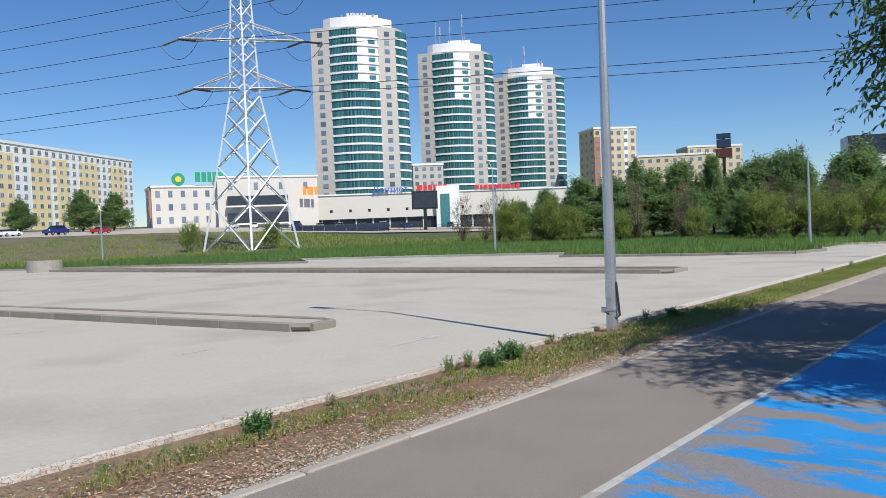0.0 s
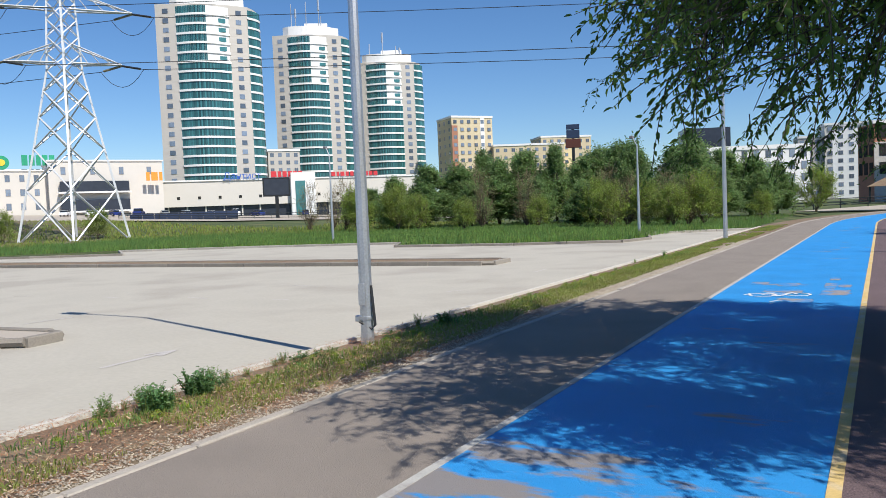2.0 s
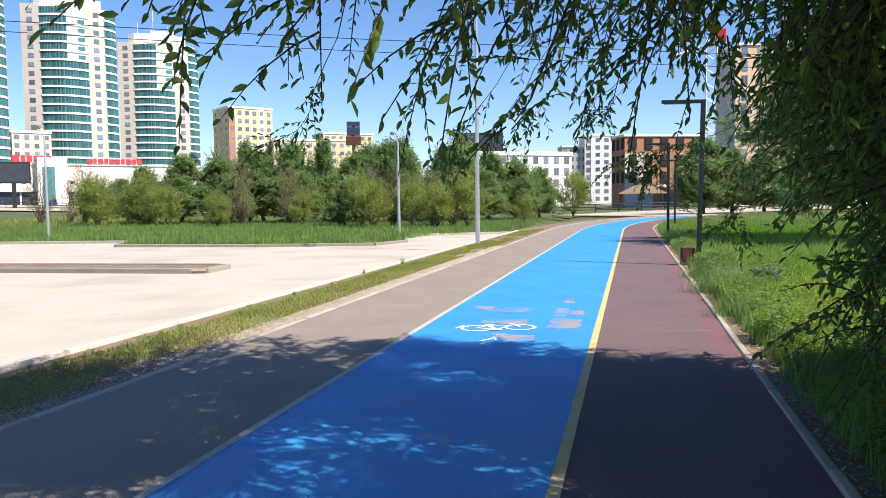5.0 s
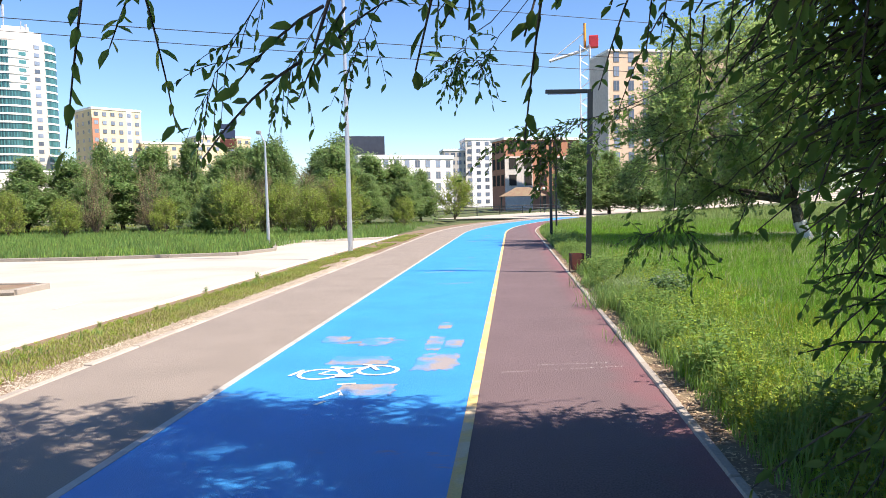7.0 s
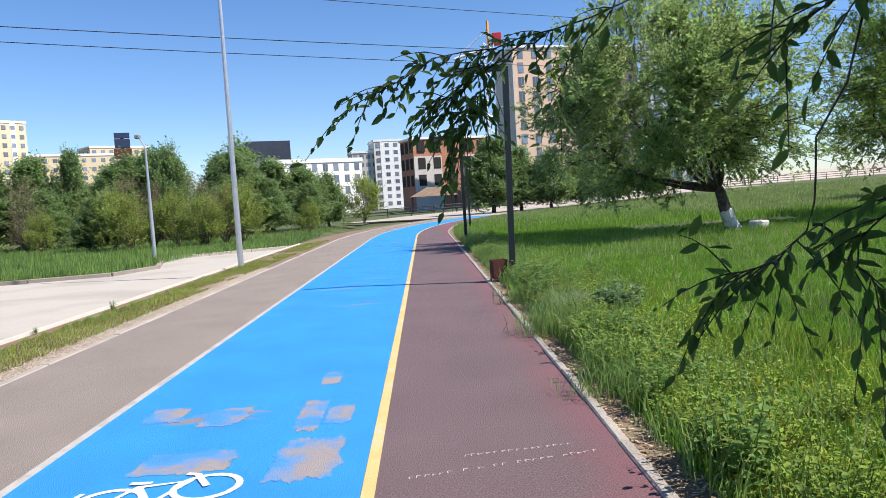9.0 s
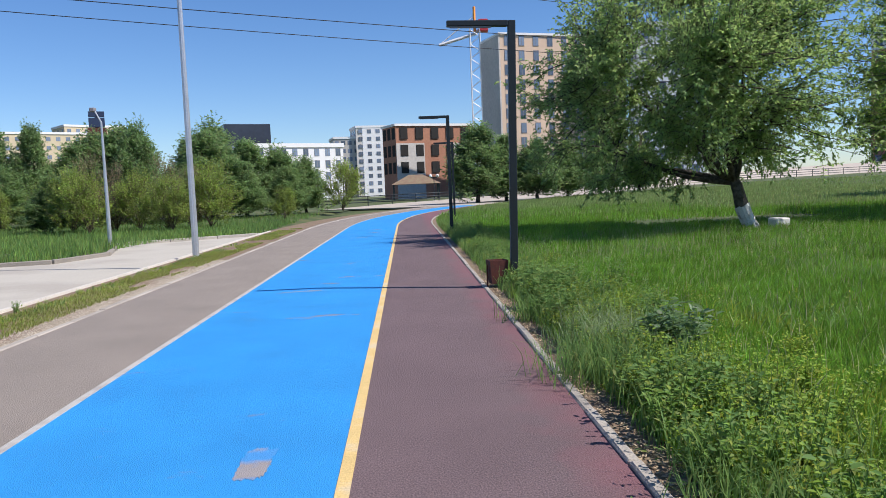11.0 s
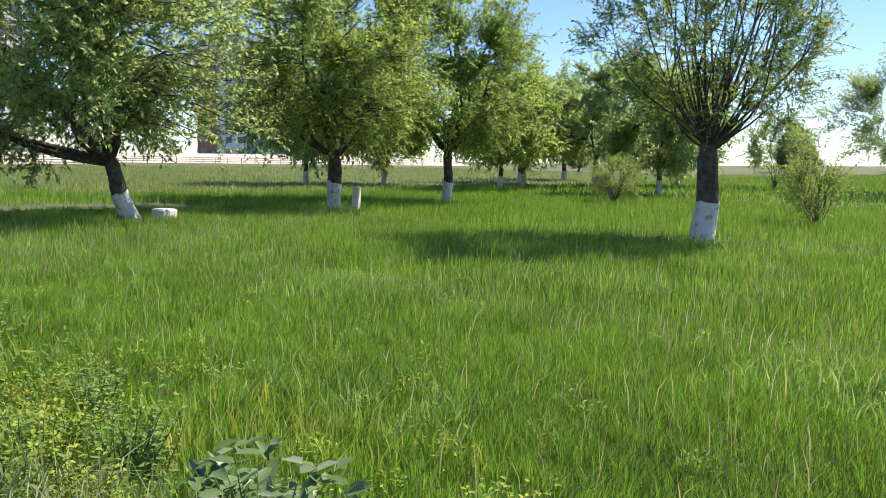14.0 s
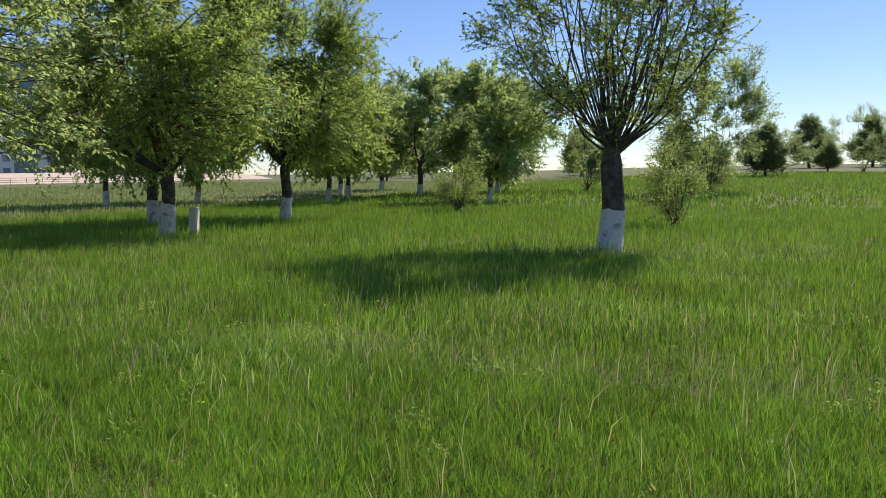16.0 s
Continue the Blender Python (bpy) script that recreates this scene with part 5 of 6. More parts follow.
LW, RW = (-1.235, 16.58), (-0.72, 16.74)
strokes("bicycle_symbol", "white painted bicycle symbol on the blue lane",
        [ring_pts(*LW, 0.19, 0.2), ring_pts(*RW, 0.185, 0.19), [LW, (-1.13, 16.8), (-0.84, 16.85), (-0.98, 16.52), LW], [(-1.13, 16.8), (-0.98, 16.52)], [RW, (-0.83, 16.95), (-0.9, 16.97)], [(-1.2, 16.86), (-1.07, 16.85)], [(-1.05, 16.45), (-0.9, 16.48)]], 0.042, M_MARK)
strokes("faded_arrow", "worn remains of a white arrow on the blue lane", [[(-0.98, 16.18), (-0.82, 16.22)], [(-1.02, 15.72), (-0.9, 15.95), (-0.86, 15.8)], [(-1.0, 15.5), (-0.95, 15.62)], [(-1.5, 16.5), (-1.43, 16.75)]], 0.035, M_MARK)
rng = random.Random(3)
text_lines = []
for (x0, y0, x1, y1) in ((0.45, 16.62, 1.56, 16.86), (0.78, 16.93, 1.44, 17.02)):
    x = x0
    while x < x1:
        t = (x - x0) / (x1 - x0)
        y = y0 + (y1 - y0) * t
        w = rng.uniform(0.018, 0.03)
        hgt = rng.uniform(0.025, 0.04)
        text_lines += [[(x, y), (x + rng.uniform(-0.01, 0.01), y + hgt)], [(x, y + hgt), (x + w, y + hgt * rng.uniform(0.6, 1))]]
        x += rng.choice((0.04, 0.045, 0.05, 0.09))
tagged(strokes("chalk_writing", "two lines of small pale writing on the maroon track", text_lines, 0.006, M_FADED, category="writing"), kind="stuff")
lot_lines = [[(-8.41, 9.64), (-8.48, 10.91)], [(-8.48, 10.91), (-8.62, 10.5)], [(-8.48, 10.91), (-8.34, 10.52)]]
strokes("lot_arrow", "faded white arrow on the parking lot", lot_lines, 0.09, M_FADED, z=LOT_Z + 0.004)
for (p, q) in (((-11.0, 7.4), (-11.02, 8.0)), ((-17.3, 7.1), (-16.97, 7.75)), ((-17.0, 12.25), (-16.35, 12.8)), ((-16.95, 15.9), (-16.2, 15.8)), ((-14.25, 16.3), (-13.5, 16.22)), ((-11.6, 16.35), (-11.2, 16.45)), ((-8.28, 18.4), (-8.07, 18.9)), ((-13.95, 19.3), (-12.5, 19.1)), ((-14.0, 12.0), (-13.9, 13.0)), ((-19.5, 15.6), (-20.2, 15.5)), ((-8.2, 23.5), (-8.25, 24.6))):
    strokes("bay_line", "short faded parking bay line on pale concrete", [[p, q]], 0.07, M_FADED, z=LOT_Z + 0.004)


def worn_patches(seed):
    """Scuffed rectangles where the blue paint is thin."""
    r = random.Random(seed)
    spots = [(-0.98, 17.2, 0.6, 0.42), (-0.2, 17.15, 0.42, 0.8), (-1.5, 18.4, 0.3, 0.42), (-1.0, 18.25, 0.34, 0.5), (-0.32, 18.15, 0.2, 0.85), (-0.1, 18.1, 0.2, 0.5), (-0.3, 19.35, 0.18, 0.5), (-0.7, 16.0, 0.5, 0.4)]
    for i, (cx, cy, w, h) in enumerate(spots):
        bm = bmesh.new()
        n = 90
        pts = []
        for j in range(n):
            a = 2 * math.pi * j / n
            c, s = math.cos(a), math.sin(a)
            q = 1 / max(abs(c), abs(s)) ** 0.75
            k = 1 + 0.16 * noise.noise((c * 2.5 + i * 7, s * 2.5, seed)) + 0.16 * noise.noise((c * 9, s * 9, i)) + 0.1 * noise.noise((c * 26, s * 26, i))
            pts.append(bm.verts.new((cx + c * q * k * w / 2, cy + s * q * k * h / 2, 0.002)))
        bm.faces.new(pts)
        tagged(new("worn_patch", mesh_bm("worn_patch", bm, M_BLUE_THIN)), "scuffed pale patch in the blue lane paint", "worn paint", "worn patches")


worn_patches(2)


# ---- grasses and litter ----
def blades(name, label, xy, height, width, material, lean=0.35, tris=3, seed=0, zoff=0.0, category="grass", curl=0.5):
    """Grass blades as stuff: one bent tapered blade for each point."""
    r = np.random.default_rng(seed)
    n = len(xy)
    z = np.array([ground_z(a, b) for a, b in xy]) + zoff
    base = np.column_stack([xy, z - 0.02])
    az = r.uniform(0, 2 * math.pi, n)
    la = r.uniform(0, 2 * math.pi, n)
    h = height * r.uniform(0.55, 1.2, n)
    w = width * r.uniform(0.7, 1.3, n)
    sd = np.column_stack([np.cos(az), np.sin(az), np.zeros(n)]) * w[:, None] / 2
    ln = np.column_stack([np.cos(la) + 0.35, np.sin(la) - 0.1, np.zeros(n)]) * (lean * h * r.uniform(0.2, 1.2, n))[:, None]
    up = np.column_stack([np.zeros(n), np.zeros(n), h])
    tip = base + ln + up
    tip[:, 2] -= curl * np.linalg.norm(ln, axis=1) * 0.6
    if tris == 1:
        v = np.stack([base - sd, base + sd, tip], axis=1).reshape(-1, 3)
        f = np.arange(3 * n).reshape(-1, 3)
    else:
        mid = base + ln * 0.3 + up * 0.55
        v = np.stack([base - sd * 0.8, base + sd * 0.8, mid - sd, mid + sd, tip], axis=1).reshape(-1, 3)
        o = np.arange(n)[:, None] * 5
        f = np.concatenate([o + np.array([[0, 1, 3]]), o + np.array([[0, 3, 2]]), o + np.array([[2, 3, 4]])])
    return tagged(new(name, mesh_np(name, v, f, [material])), label, category, kind="stuff")


G = np.random.default_rng(4)


def scatter(x0, x1, y0, y1, density, keep=None, clump=0.0):
    n = int((x1 - x0) * (y1 - y0) * density)
    p = np.column_stack([G.uniform(x0, x1, n), G.uniform(y0, y1, n)])
    if keep is not None:
        m = np.array([keep(a, b) for a, b in p])
        p = p[m]
    return p


def right_of_path(x, y):
    if y < BEND_Y:
        return x > 1.88
    return math.hypot(x - BEND_R, y - BEND_Y) < BEND_R - 2.0


def patchy(k, t, o=0.0):
    return lambda a, b: noise.noise((a * k + o, b * k, 1.7)) > t


def tufty(xy, seed):
    """Height factor of grass that grows in tufts and swells."""
    p = np.asarray(xy)
    r = np.random.default_rng(seed)
    f = np.zeros(len(p))
    for size, amp in ((0.16, 0.3), (0.4, 0.25), (1.6, 0.2)):
        for _ in range(3):
            a, ph = r.uniform(0, 6.28), r.uniform(0, 6.28)
            f += amp / 2 * np.sin((p[:, 0] * math.cos(a) + p[:, 1] * math.sin(a)) * 6.28 / size * r.uniform(0.75, 1.3) + ph)
    return np.clip(1 + f, 0.35, 1.9)


near = np.concatenate([scatter(2.0, 7.5, 16, 29, 3900), scatter(1.95, 8.5, 13, 16, 900), scatter(1.95, 8.5, 29, 31.5, 1000), scatter(7.5, 8.5, 16, 29, 1500)])
blades("meadow_grass", "tall fresh green meadow grass", near, 0.145 * tufty(near, 1), 0.0052, M_GRASS, seed=1, lean=0.5)
near2 = np.concatenate([scatter(8.5, 16, 15, 40, 760), scatter(2.0, 8.5, 31.5, 46, 400), scatter(1.95, 6, 4, 13.5, 300)])
blades("meadow_grass", "tall fresh green meadow grass", near2, 0.2 * tufty(near2, 2), 0.009, M_GRASS, seed=2)
mid = np.concatenate([scatter(16, 40, 12, 50, 120), scatter(2.0, 16, 44, 62, 80, right_of_path)])
blades("meadow_grass", "tall fresh green meadow grass further back", mid, 0.27 * tufty(mid, 3), 0.024, M_GRASS, tris=1, seed=3)
far_g = np.concatenate([scatter(40, 120, 5, 50, 11), scatter(40, 90, -40, 5, 8)])
blades("meadow_grass", "distant meadow grass", far_g, 0.35, 0.1, M_GRASS, tris=1, seed=4)
M_PALEGRASS = leaf_mat("pale_far_grass", (0.19, 0.28, 0.085), warm=(0.34, 0.37, 0.15), warm_share=0.35, through=0.3, gloss=0.6)
pale_g = np.concatenate([scatter(2, 40, 50, 100, 30, right_of_path), scatter(2.0, 16, 60, 90, 30, right_of_path), scatter(40, 110, 50, 115, 9), scatter(60, 120, 8, 60, 5)])
blades("pale_grass", "pale dry grass at the meadow's far side", pale_g, 0.25, 0.07, M_PALEGRASS, tris=1, seed=14)


seedy = np.concatenate([scatter(2.2, 14, 13, 36, 24), scatter(6, 16, 31, 37, 20)])
M_SEED = leaf_mat("grass_seed_head", (0.3, 0.33, 0.15), warm=(0.42, 0.4, 0.24), warm_share=0.5, through=0.3, gloss=0.6)
blades("seed_heads", "pale seed heads over the meadow grass", seedy, 0.33, 0.006, M_SEED, seed=12, lean=0.4)
dull = scatter(4, 20, 17, 34, 130, patchy(0.45, 0.16, 5.0))
blades("coarse_grass", "coarse grey-green tufts in the meadow", dull, 0.24, 0.011, M_WEED, seed=13, lean=0.8)


def in_field(x, y):
    """The field behind the lot."""
    if x > -6.3:
        return False
    lim = np.interp(x, [-66, -52.8, -42.3, -33, -23.8, -22, -15.3, -10.3, -9.9, -6.3], [20.4, 27.2, 35.9, 38.9, 40.8, 37.5, 37.9, 39.6, 48, 51.4])
    return y > lim


fieldp = np.concatenate([scatter(-66, -6.3, 20, 64, 55, in_field), scatter(-60, -6.5, 64, 82, 14, in_field)])
blades("field_grass", "rough green field grass and weeds behind the lot", fieldp, 0.3 * tufty(fieldp * 0.4, 5), 0.04, M_WEED, tris=1, seed=5)
M_FIELD = leaf_mat("field_grass_blade", (0.17, 0.29, 0.06), warm=(0.36, 0.42, 0.13), warm_share=0.4, through=0.35, gloss=0.5, island=0.8)
fresh = scatter(-50, -6.3, 34, 56, 60, lambda a, b: in_field(a, b) and noise.noise((a * 0.25, b * 0.4, 8.0)) > -0.05)
blades("field_grass", "fresh green grass at the field's near edge", fresh, 0.27 * tufty(fresh * 0.4, 6), 0.035, M_FIELD, tris=1, seed=15)
bankp = np.concatenate([scatter(-100, -62, 15, 75, 9), scatter(-62, -40, 60, 90, 6)])
blades("bank_grass", "patchy grass on the far bank", bankp, 0.4, 0.12, M_DRYGRASS, tris=1, seed=6)
# verge between kerb and lot
vg = scatter(-5.6, -4.1, -3, 50, 1900, lambda a, b: noise.noise((a * 0.9, b * 0.35, 3.3)) > -0.3 and b > (1.2 if a < -4.6 else 5.2) + 3.5 * noise.noise((a * 1.2, b * 1.2, 0)))
blades("verge_grass", "short yellowing grass on the dry verge", vg, 0.055, 0.007, M_DRYGRASS, seed=7, lean=0.8)
vg2 = scatter(-5.62, -4.6, -3, 48, 300, lambda a, b: noise.noise((a * 1.4, b * 0.7, 9.3)) > 0.18)
blades("verge_weeds", "green weeds along the lot edging", vg2, 0.085, 0.01, M_WEED, seed=8, lean=0.7)
# lush weeds beside the track
wd = scatter(1.93, 3.1, 7, 48, 520, lambda a, b: G.random() > (a - 1.95) * 0.55)
blades("kerb_weeds", "lush grey-green weeds leaning over the kerb", wd, 0.3 * tufty(wd, 9), 0.008, M_WEED, seed=9, lean=0.55)
yl = scatter(2.2, 4.2, 9, 25, 320, lambda a, b: noise.noise((a * 0.6, b * 0.45, 6.1)) > 0.05)
M_YELLOWISH = leaf_mat("yellow_flower_weed", (0.18, 0.28, 0.035), warm=(0.42, 0.44, 0.06), warm_share=0.35, through=0.3, gloss=0.6)
blades("flowering_weeds", "yellow-green flowering weeds among the grass", yl, 0.26, 0.01, M_YELLOWISH, seed=10, lean=0.5)


def tussock(x, y, n, h, w, material, label, spread=0.18, seed=0, lean=0.9, name="grass_tuft"):
    r = np.random.default_rng(seed)
    p = np.column_stack([r.normal(x, spread, n), r.normal(y, spread, n)])
    return blades(name, label, p, h, w, material, seed=seed, lean=lean, category="weeds", curl=0.9)


def leafy_weed(x, y, h, n, leaf, material, label, seed, group=""):
    """A bushy weed of stems and broad leaves."""
    r = np.random.default_rng(seed)
    z = ground_z(x, y)
    paths, B, D, N, Ls = [], [], [], [], []
    for i in range(n):
        a, tilt = r.uniform(0, 6.28), r.uniform(0.1, 0.75)
        L = h * r.uniform(0.6, 1.1)
        d = np.array([math.cos(a) * tilt, math.sin(a) * tilt, 1.0])
        d /= np.linalg.norm(d)
        t = np.linspace(0, 1, 5)[:, None]
        pts = np.array([x + r.normal(0, 0.05), y + r.normal(0, 0.05), z - 0.02]) + d * L * t
        paths.append((pts, 0.005, 0.002))
        m = 13
        tt = np.linspace(0.15, 1, m)[:, None]
        B.append(pts[0] + d * L * tt)
        dd = r.normal(0, 1, (m, 3))
        dd[:, 2] = np.abs(dd[:, 2]) * 0.4
        D.append(dd)
        N.append(np.array([0, 0, 1.0]) + r.normal(0, 0.3, (m, 3)))
        Ls.append(leaf * r.uniform(0.5, 1.2, m))
    ob = thing("leafy_weed", label, "weed", None, group)
    part("stalk_growth", tubes_np("stalk_growth", paths, M_WEED, 3), None, ob)["kind"] = "stuff"
    Ls = np.concatenate(Ls)
    tagged(part("leaf_mass", leaves_mesh("leaf_mass", np.concatenate(B), np.concatenate(D), np.concatenate(N), Ls, Ls * 0.6, material, True), None, ob), kind="stuff")
    return ob


M_BLUEWEED = leaf_mat("blue_green_weed", (0.11, 0.22, 0.085), warm=(0.2, 0.31, 0.12), warm_share=0.3, through=0.4, gloss=0.5)
for i, (x, y, h, n, lf) in enumerate(((-4.9, 4.5, 0.2, 40, 0.05), (-4.85, 7.6, 0.26, 44, 0.055), (-5.0, 8.2, 0.28, 50, 0.055), (-5.05, 7.8, 0.24, 44, 0.05), (-5.15, 8.6, 0.24, 36, 0.055), (-5.25, 9.9, 0.26, 40, 0.055), (-5.4, 10.4, 0.22, 34, 0.05), (-5.2, 11.7, 0.22, 34, 0.05), (-4.9, 12.6, 0.18, 34, 0.05), (-5.1, 12.1, 0.2, 30, 0.05), (-5.35, 6.9, 0.14, 30, 0.04), (-5.4, 10.6, 0.18, 26, 0.05), (-5.3, 6.1, 0.14, 20, 0.05), (-5.5, 3.7, 0.12, 20, 0.05))):
    leafy_weed(x, y, h * 0.85, n + 26, lf * 0.68, M_BLUEWEED, "bushy blue-green weed on the dry verge", 100 + i)
M_DOCK = leaf_mat("dark_broad_leaf", (0.1, 0.17, 0.07), warm=(0.34, 0.4, 0.28), warm_share=0.2, through=0.3, gloss=0.35)
for i, (x, y, h, n, lf) in enumerate(((2.85, 21.45, 0.46, 34, 0.1), (3.1, 21.75, 0.4, 26, 0.09), (3.2, 14.9, 0.5, 30, 0.07), (3.6, 13.4, 0.55, 36, 0.07), (3.0, 24.3, 0.34, 26, 0.06), (2.5, 18.0, 0.4, 24, 0.06), (2.5, 24.6, 0.4, 30, 0.06))):
    leafy_weed(x, y, h, n, lf, M_DOCK if i < 3 else M_WEED, "broad-leaved weed standing in the meadow edge", 130 + i)
M_GLAUCOUS = leaf_mat("glaucous_grass", (0.21, 0.29, 0.13), warm=(0.32, 0.38, 0.2), warm_share=0.4, through=0.3, gloss=0.45)
for i, (x, y) in enumerate(((2.25, 21.5), (2.3, 21.9), (2.4, 22.3), (2.5, 21.7), (2.02, 20.7), (2.0, 21.0), (2.35, 24.2), (2.4, 32.5), (2.4, 28.4), (2.0, 23.6), (2.02, 18.2))):
    tussock(x, y, 260, 0.46 if i < 6 else 0.36, 0.007, M_GLAUCOUS if i < 4 else M_WEED, "arching tussock of long grass at the kerb", seed=160 + i)

def weed_carpet(label, pts, h, per, leaf, material, seed):
    """Low bushy weeds grown together, as leaves on unseen stalks."""
    r = np.random.default_rng(seed)
    n = len(pts)
    size = r.uniform(0.5, 1.2, n)
    who = np.repeat(np.arange(n), per)
    m = len(who)
    off = r.normal(0, 1, (m, 3))
    off /= np.linalg.norm(off, axis=1, keepdims=True)
    off *= (r.uniform(0.35, 1.0, m) ** 0.5)[:, None]
    hh = h * size[who]
    base = np.column_stack([pts[who, 0] + off[:, 0] * hh * 0.75, pts[who, 1] + off[:, 1] * hh * 0.75, np.array([ground_z(a, b) for a, b in pts])[who] + np.abs(off[:, 2]) * hh])
    dr = off * 0.7 + r.normal(0, 0.6, (m, 3))
    dr[:, 2] = np.abs(dr[:, 2]) * 0.7
    nm = np.array([0, 0, 1.0]) + off * 0.5 + r.normal(0, 0.45, (m, 3))
    Ls = leaf * r.uniform(0.5, 1.3, m)
    return tagged(new("weed_carpet", leaves_mesh("weed_carpet", base, dr, nm, Ls, Ls * 0.42, material)), label, "weeds", kind="stuff")


def edge_points(n, y0, y1, far, seed):
    r = np.random.default_rng(seed)
    x = 2.1 + np.abs(r.normal(0, far, n))
    y = r.uniform(y0, y1, n)
    m = np.array([noise.noise((a * 0.8, b * 0.5, seed)) > -0.25 for a, b in zip(x, y)])
    return np.column_stack([x, y])[m]


weed_carpet("yellow-green flowering weeds grown thick along the kerb", edge_points(520, 8.5, 24.5, 0.95, 3), 0.26, 95, 0.033, M_YELLOWISH, 21)
weed_carpet("grey-green leafy weeds grown thick along the kerb", edge_points(520, 15, 44, 0.55, 4), 0.33, 85, 0.042, M_WEED, 22)
weed_carpet("yellow-flowering weeds in a patch by the kerb", np.column_stack([np.concatenate([G.normal(2.75, 0.25, 60), G.normal(2.9, 0.3, 50)]), np.concatenate([G.normal(20.2, 0.4, 60), G.normal(23.6, 0.45, 50)])]), 0.22, 90, 0.033, M_YELLOWISH, 25)
weed_carpet("fresh green leafy weeds in the meadow", np.column_stack([G.uniform(2.5, 12, 200), G.uniform(15, 31, 200)]), 0.15, 60, 0.035, M_LEAF3, 23)
weed_carpet("low leafy weeds on the verge beside the lot", np.column_stack([-5.55 + np.abs(G.normal(0, 0.4, 260)), G.uniform(3, 40, 260)]), 0.075, 60, 0.025, M_WEED, 24)
weed_carpet("low yellow-green creeping weeds on the verge", np.column_stack([-5.5 + np.abs(G.normal(0, 0.5, 520)), G.uniform(4.5, 46, 520)]), 0.06, 70, 0.02, M_YELLOWISH, 26)

# bushy weeds along both edges: a few plants, copied
kinds_w = []
for i, (h, n, lf, mt) in enumerate(((0.4, 34, 0.045, M_WEED), (0.34, 34, 0.038, M_YELLOWISH), (0.46, 30, 0.055, M_WEED), (0.28, 38, 0.034, M_YELLOWISH), (0.36, 34, 0.042, M_LEAF3))):
    kinds_w.append(leafy_weed(0, 0, h, n, lf, mt, "bushy weed growing along the kerb" if mt is M_WEED else "yellow-green flowering weed along the kerb", 200 + i, "kerbside weeds"))
wr = random.Random(12)
first_used = set()
for i in range(250):
    k = wr.randrange(5)
    if i % 8 < 7:
        x, y, s = 2.1 + abs(wr.gauss(0, 0.6)), wr.choice((wr.uniform(8.5, 42), wr.uniform(12, 26), wr.uniform(14, 23))), wr.uniform(0.6, 1.15)
        if y < 25 and x > 2.2 and wr.random() < 0.7:
            k = wr.choice((1, 3))
    else:
        x, y, s = -5.5 + abs(wr.gauss(0, 0.35)), wr.choice((wr.uniform(6.8, 10.5), wr.uniform(2.5, 34), wr.uniform(7.2, 9))), wr.uniform(0.22, 0.42)
        k = wr.choice((0, 2, 4))
    m = pose(x, y, ground_z(x, y) if x > 0 else -0.08, 0, 0, wr.uniform(0, 360)) @ Matrix.Diagonal((s, s, s, 1))
    if k not in first_used:
        first_used.add(k)
        kinds_w[k].matrix_basis = m
    else:
        copy_thing(kinds_w[k], m @ Matrix.Diagonal((1 / kinds_w[k].scale.x, 1 / kinds_w[k].scale.y, 1 / kinds_w[k].scale.z, 1)))

# gravel beside the kerb, straw on the verge
r = np.random.default_rng(8)
n = 30000
gx = -3.8 - np.abs(r.normal(0, 0.24, n))
gy = r.uniform(-1, 34, n)
sz = r.uniform(0.005, 0.014, n)
ctr = np.column_stack([gx, gy, np.full(n, -0.012)])
octa = np.array([[1, 0, 0], [0, 1, 0], [-1, 0, 0], [0, -1, 0], [0, 0, 0.7], [0, 0, -0.7]])
v = (ctr[:, None, :] + octa[None] * sz[:, None, None] * r.uniform(0.6, 1.3, (n, 6, 1))).reshape(-1, 3)
tri = np.array([[0, 1, 4], [1, 2, 4], [2, 3, 4], [3, 0, 4]])
f = (np.arange(n)[:, None, None] * 6 + tri[None]).reshape(-1, 3)
tagged(new("gravel", mesh_np("gravel", v, f, [M_GRAVEL])), "loose grey gravel along the kerb", "gravel", kind="stuff")
n = 22000
c = np.column_stack([r.uniform(-5.5, -3.9, n), r.uniform(-1, 14, n), r.uniform(-0.012, 0.006, n)])
a = r.uniform(0, 6.28, n)
L = r.uniform(0.02, 0.09, n)
d = np.column_stack([np.cos(a), np.sin(a), r.uniform(-0.1, 0.25, n)]) * L[:, None]
s = np.column_stack([-np.sin(a), np.cos(a), np.zeros(n)]) * 0.003
v = np.stack([c - s, c + s, c + d + s * 0.5, c + d - s * 0.5], axis=1).reshape(-1, 3)
f = np.arange(4 * n).reshape(-1, 4)
tagged(new("dry_straw", mesh_np("dry_straw", v, f, [M_STRAW])), "brown dry straw litter on the verge", "straw", kind="stuff")
n = 5000
M_CHAFF = mat("pale_chaff", (0.42, 0.32, 0.2), 0.9, vary=0.2, scale=4, fine=50, bump=0.0, island=0.45)
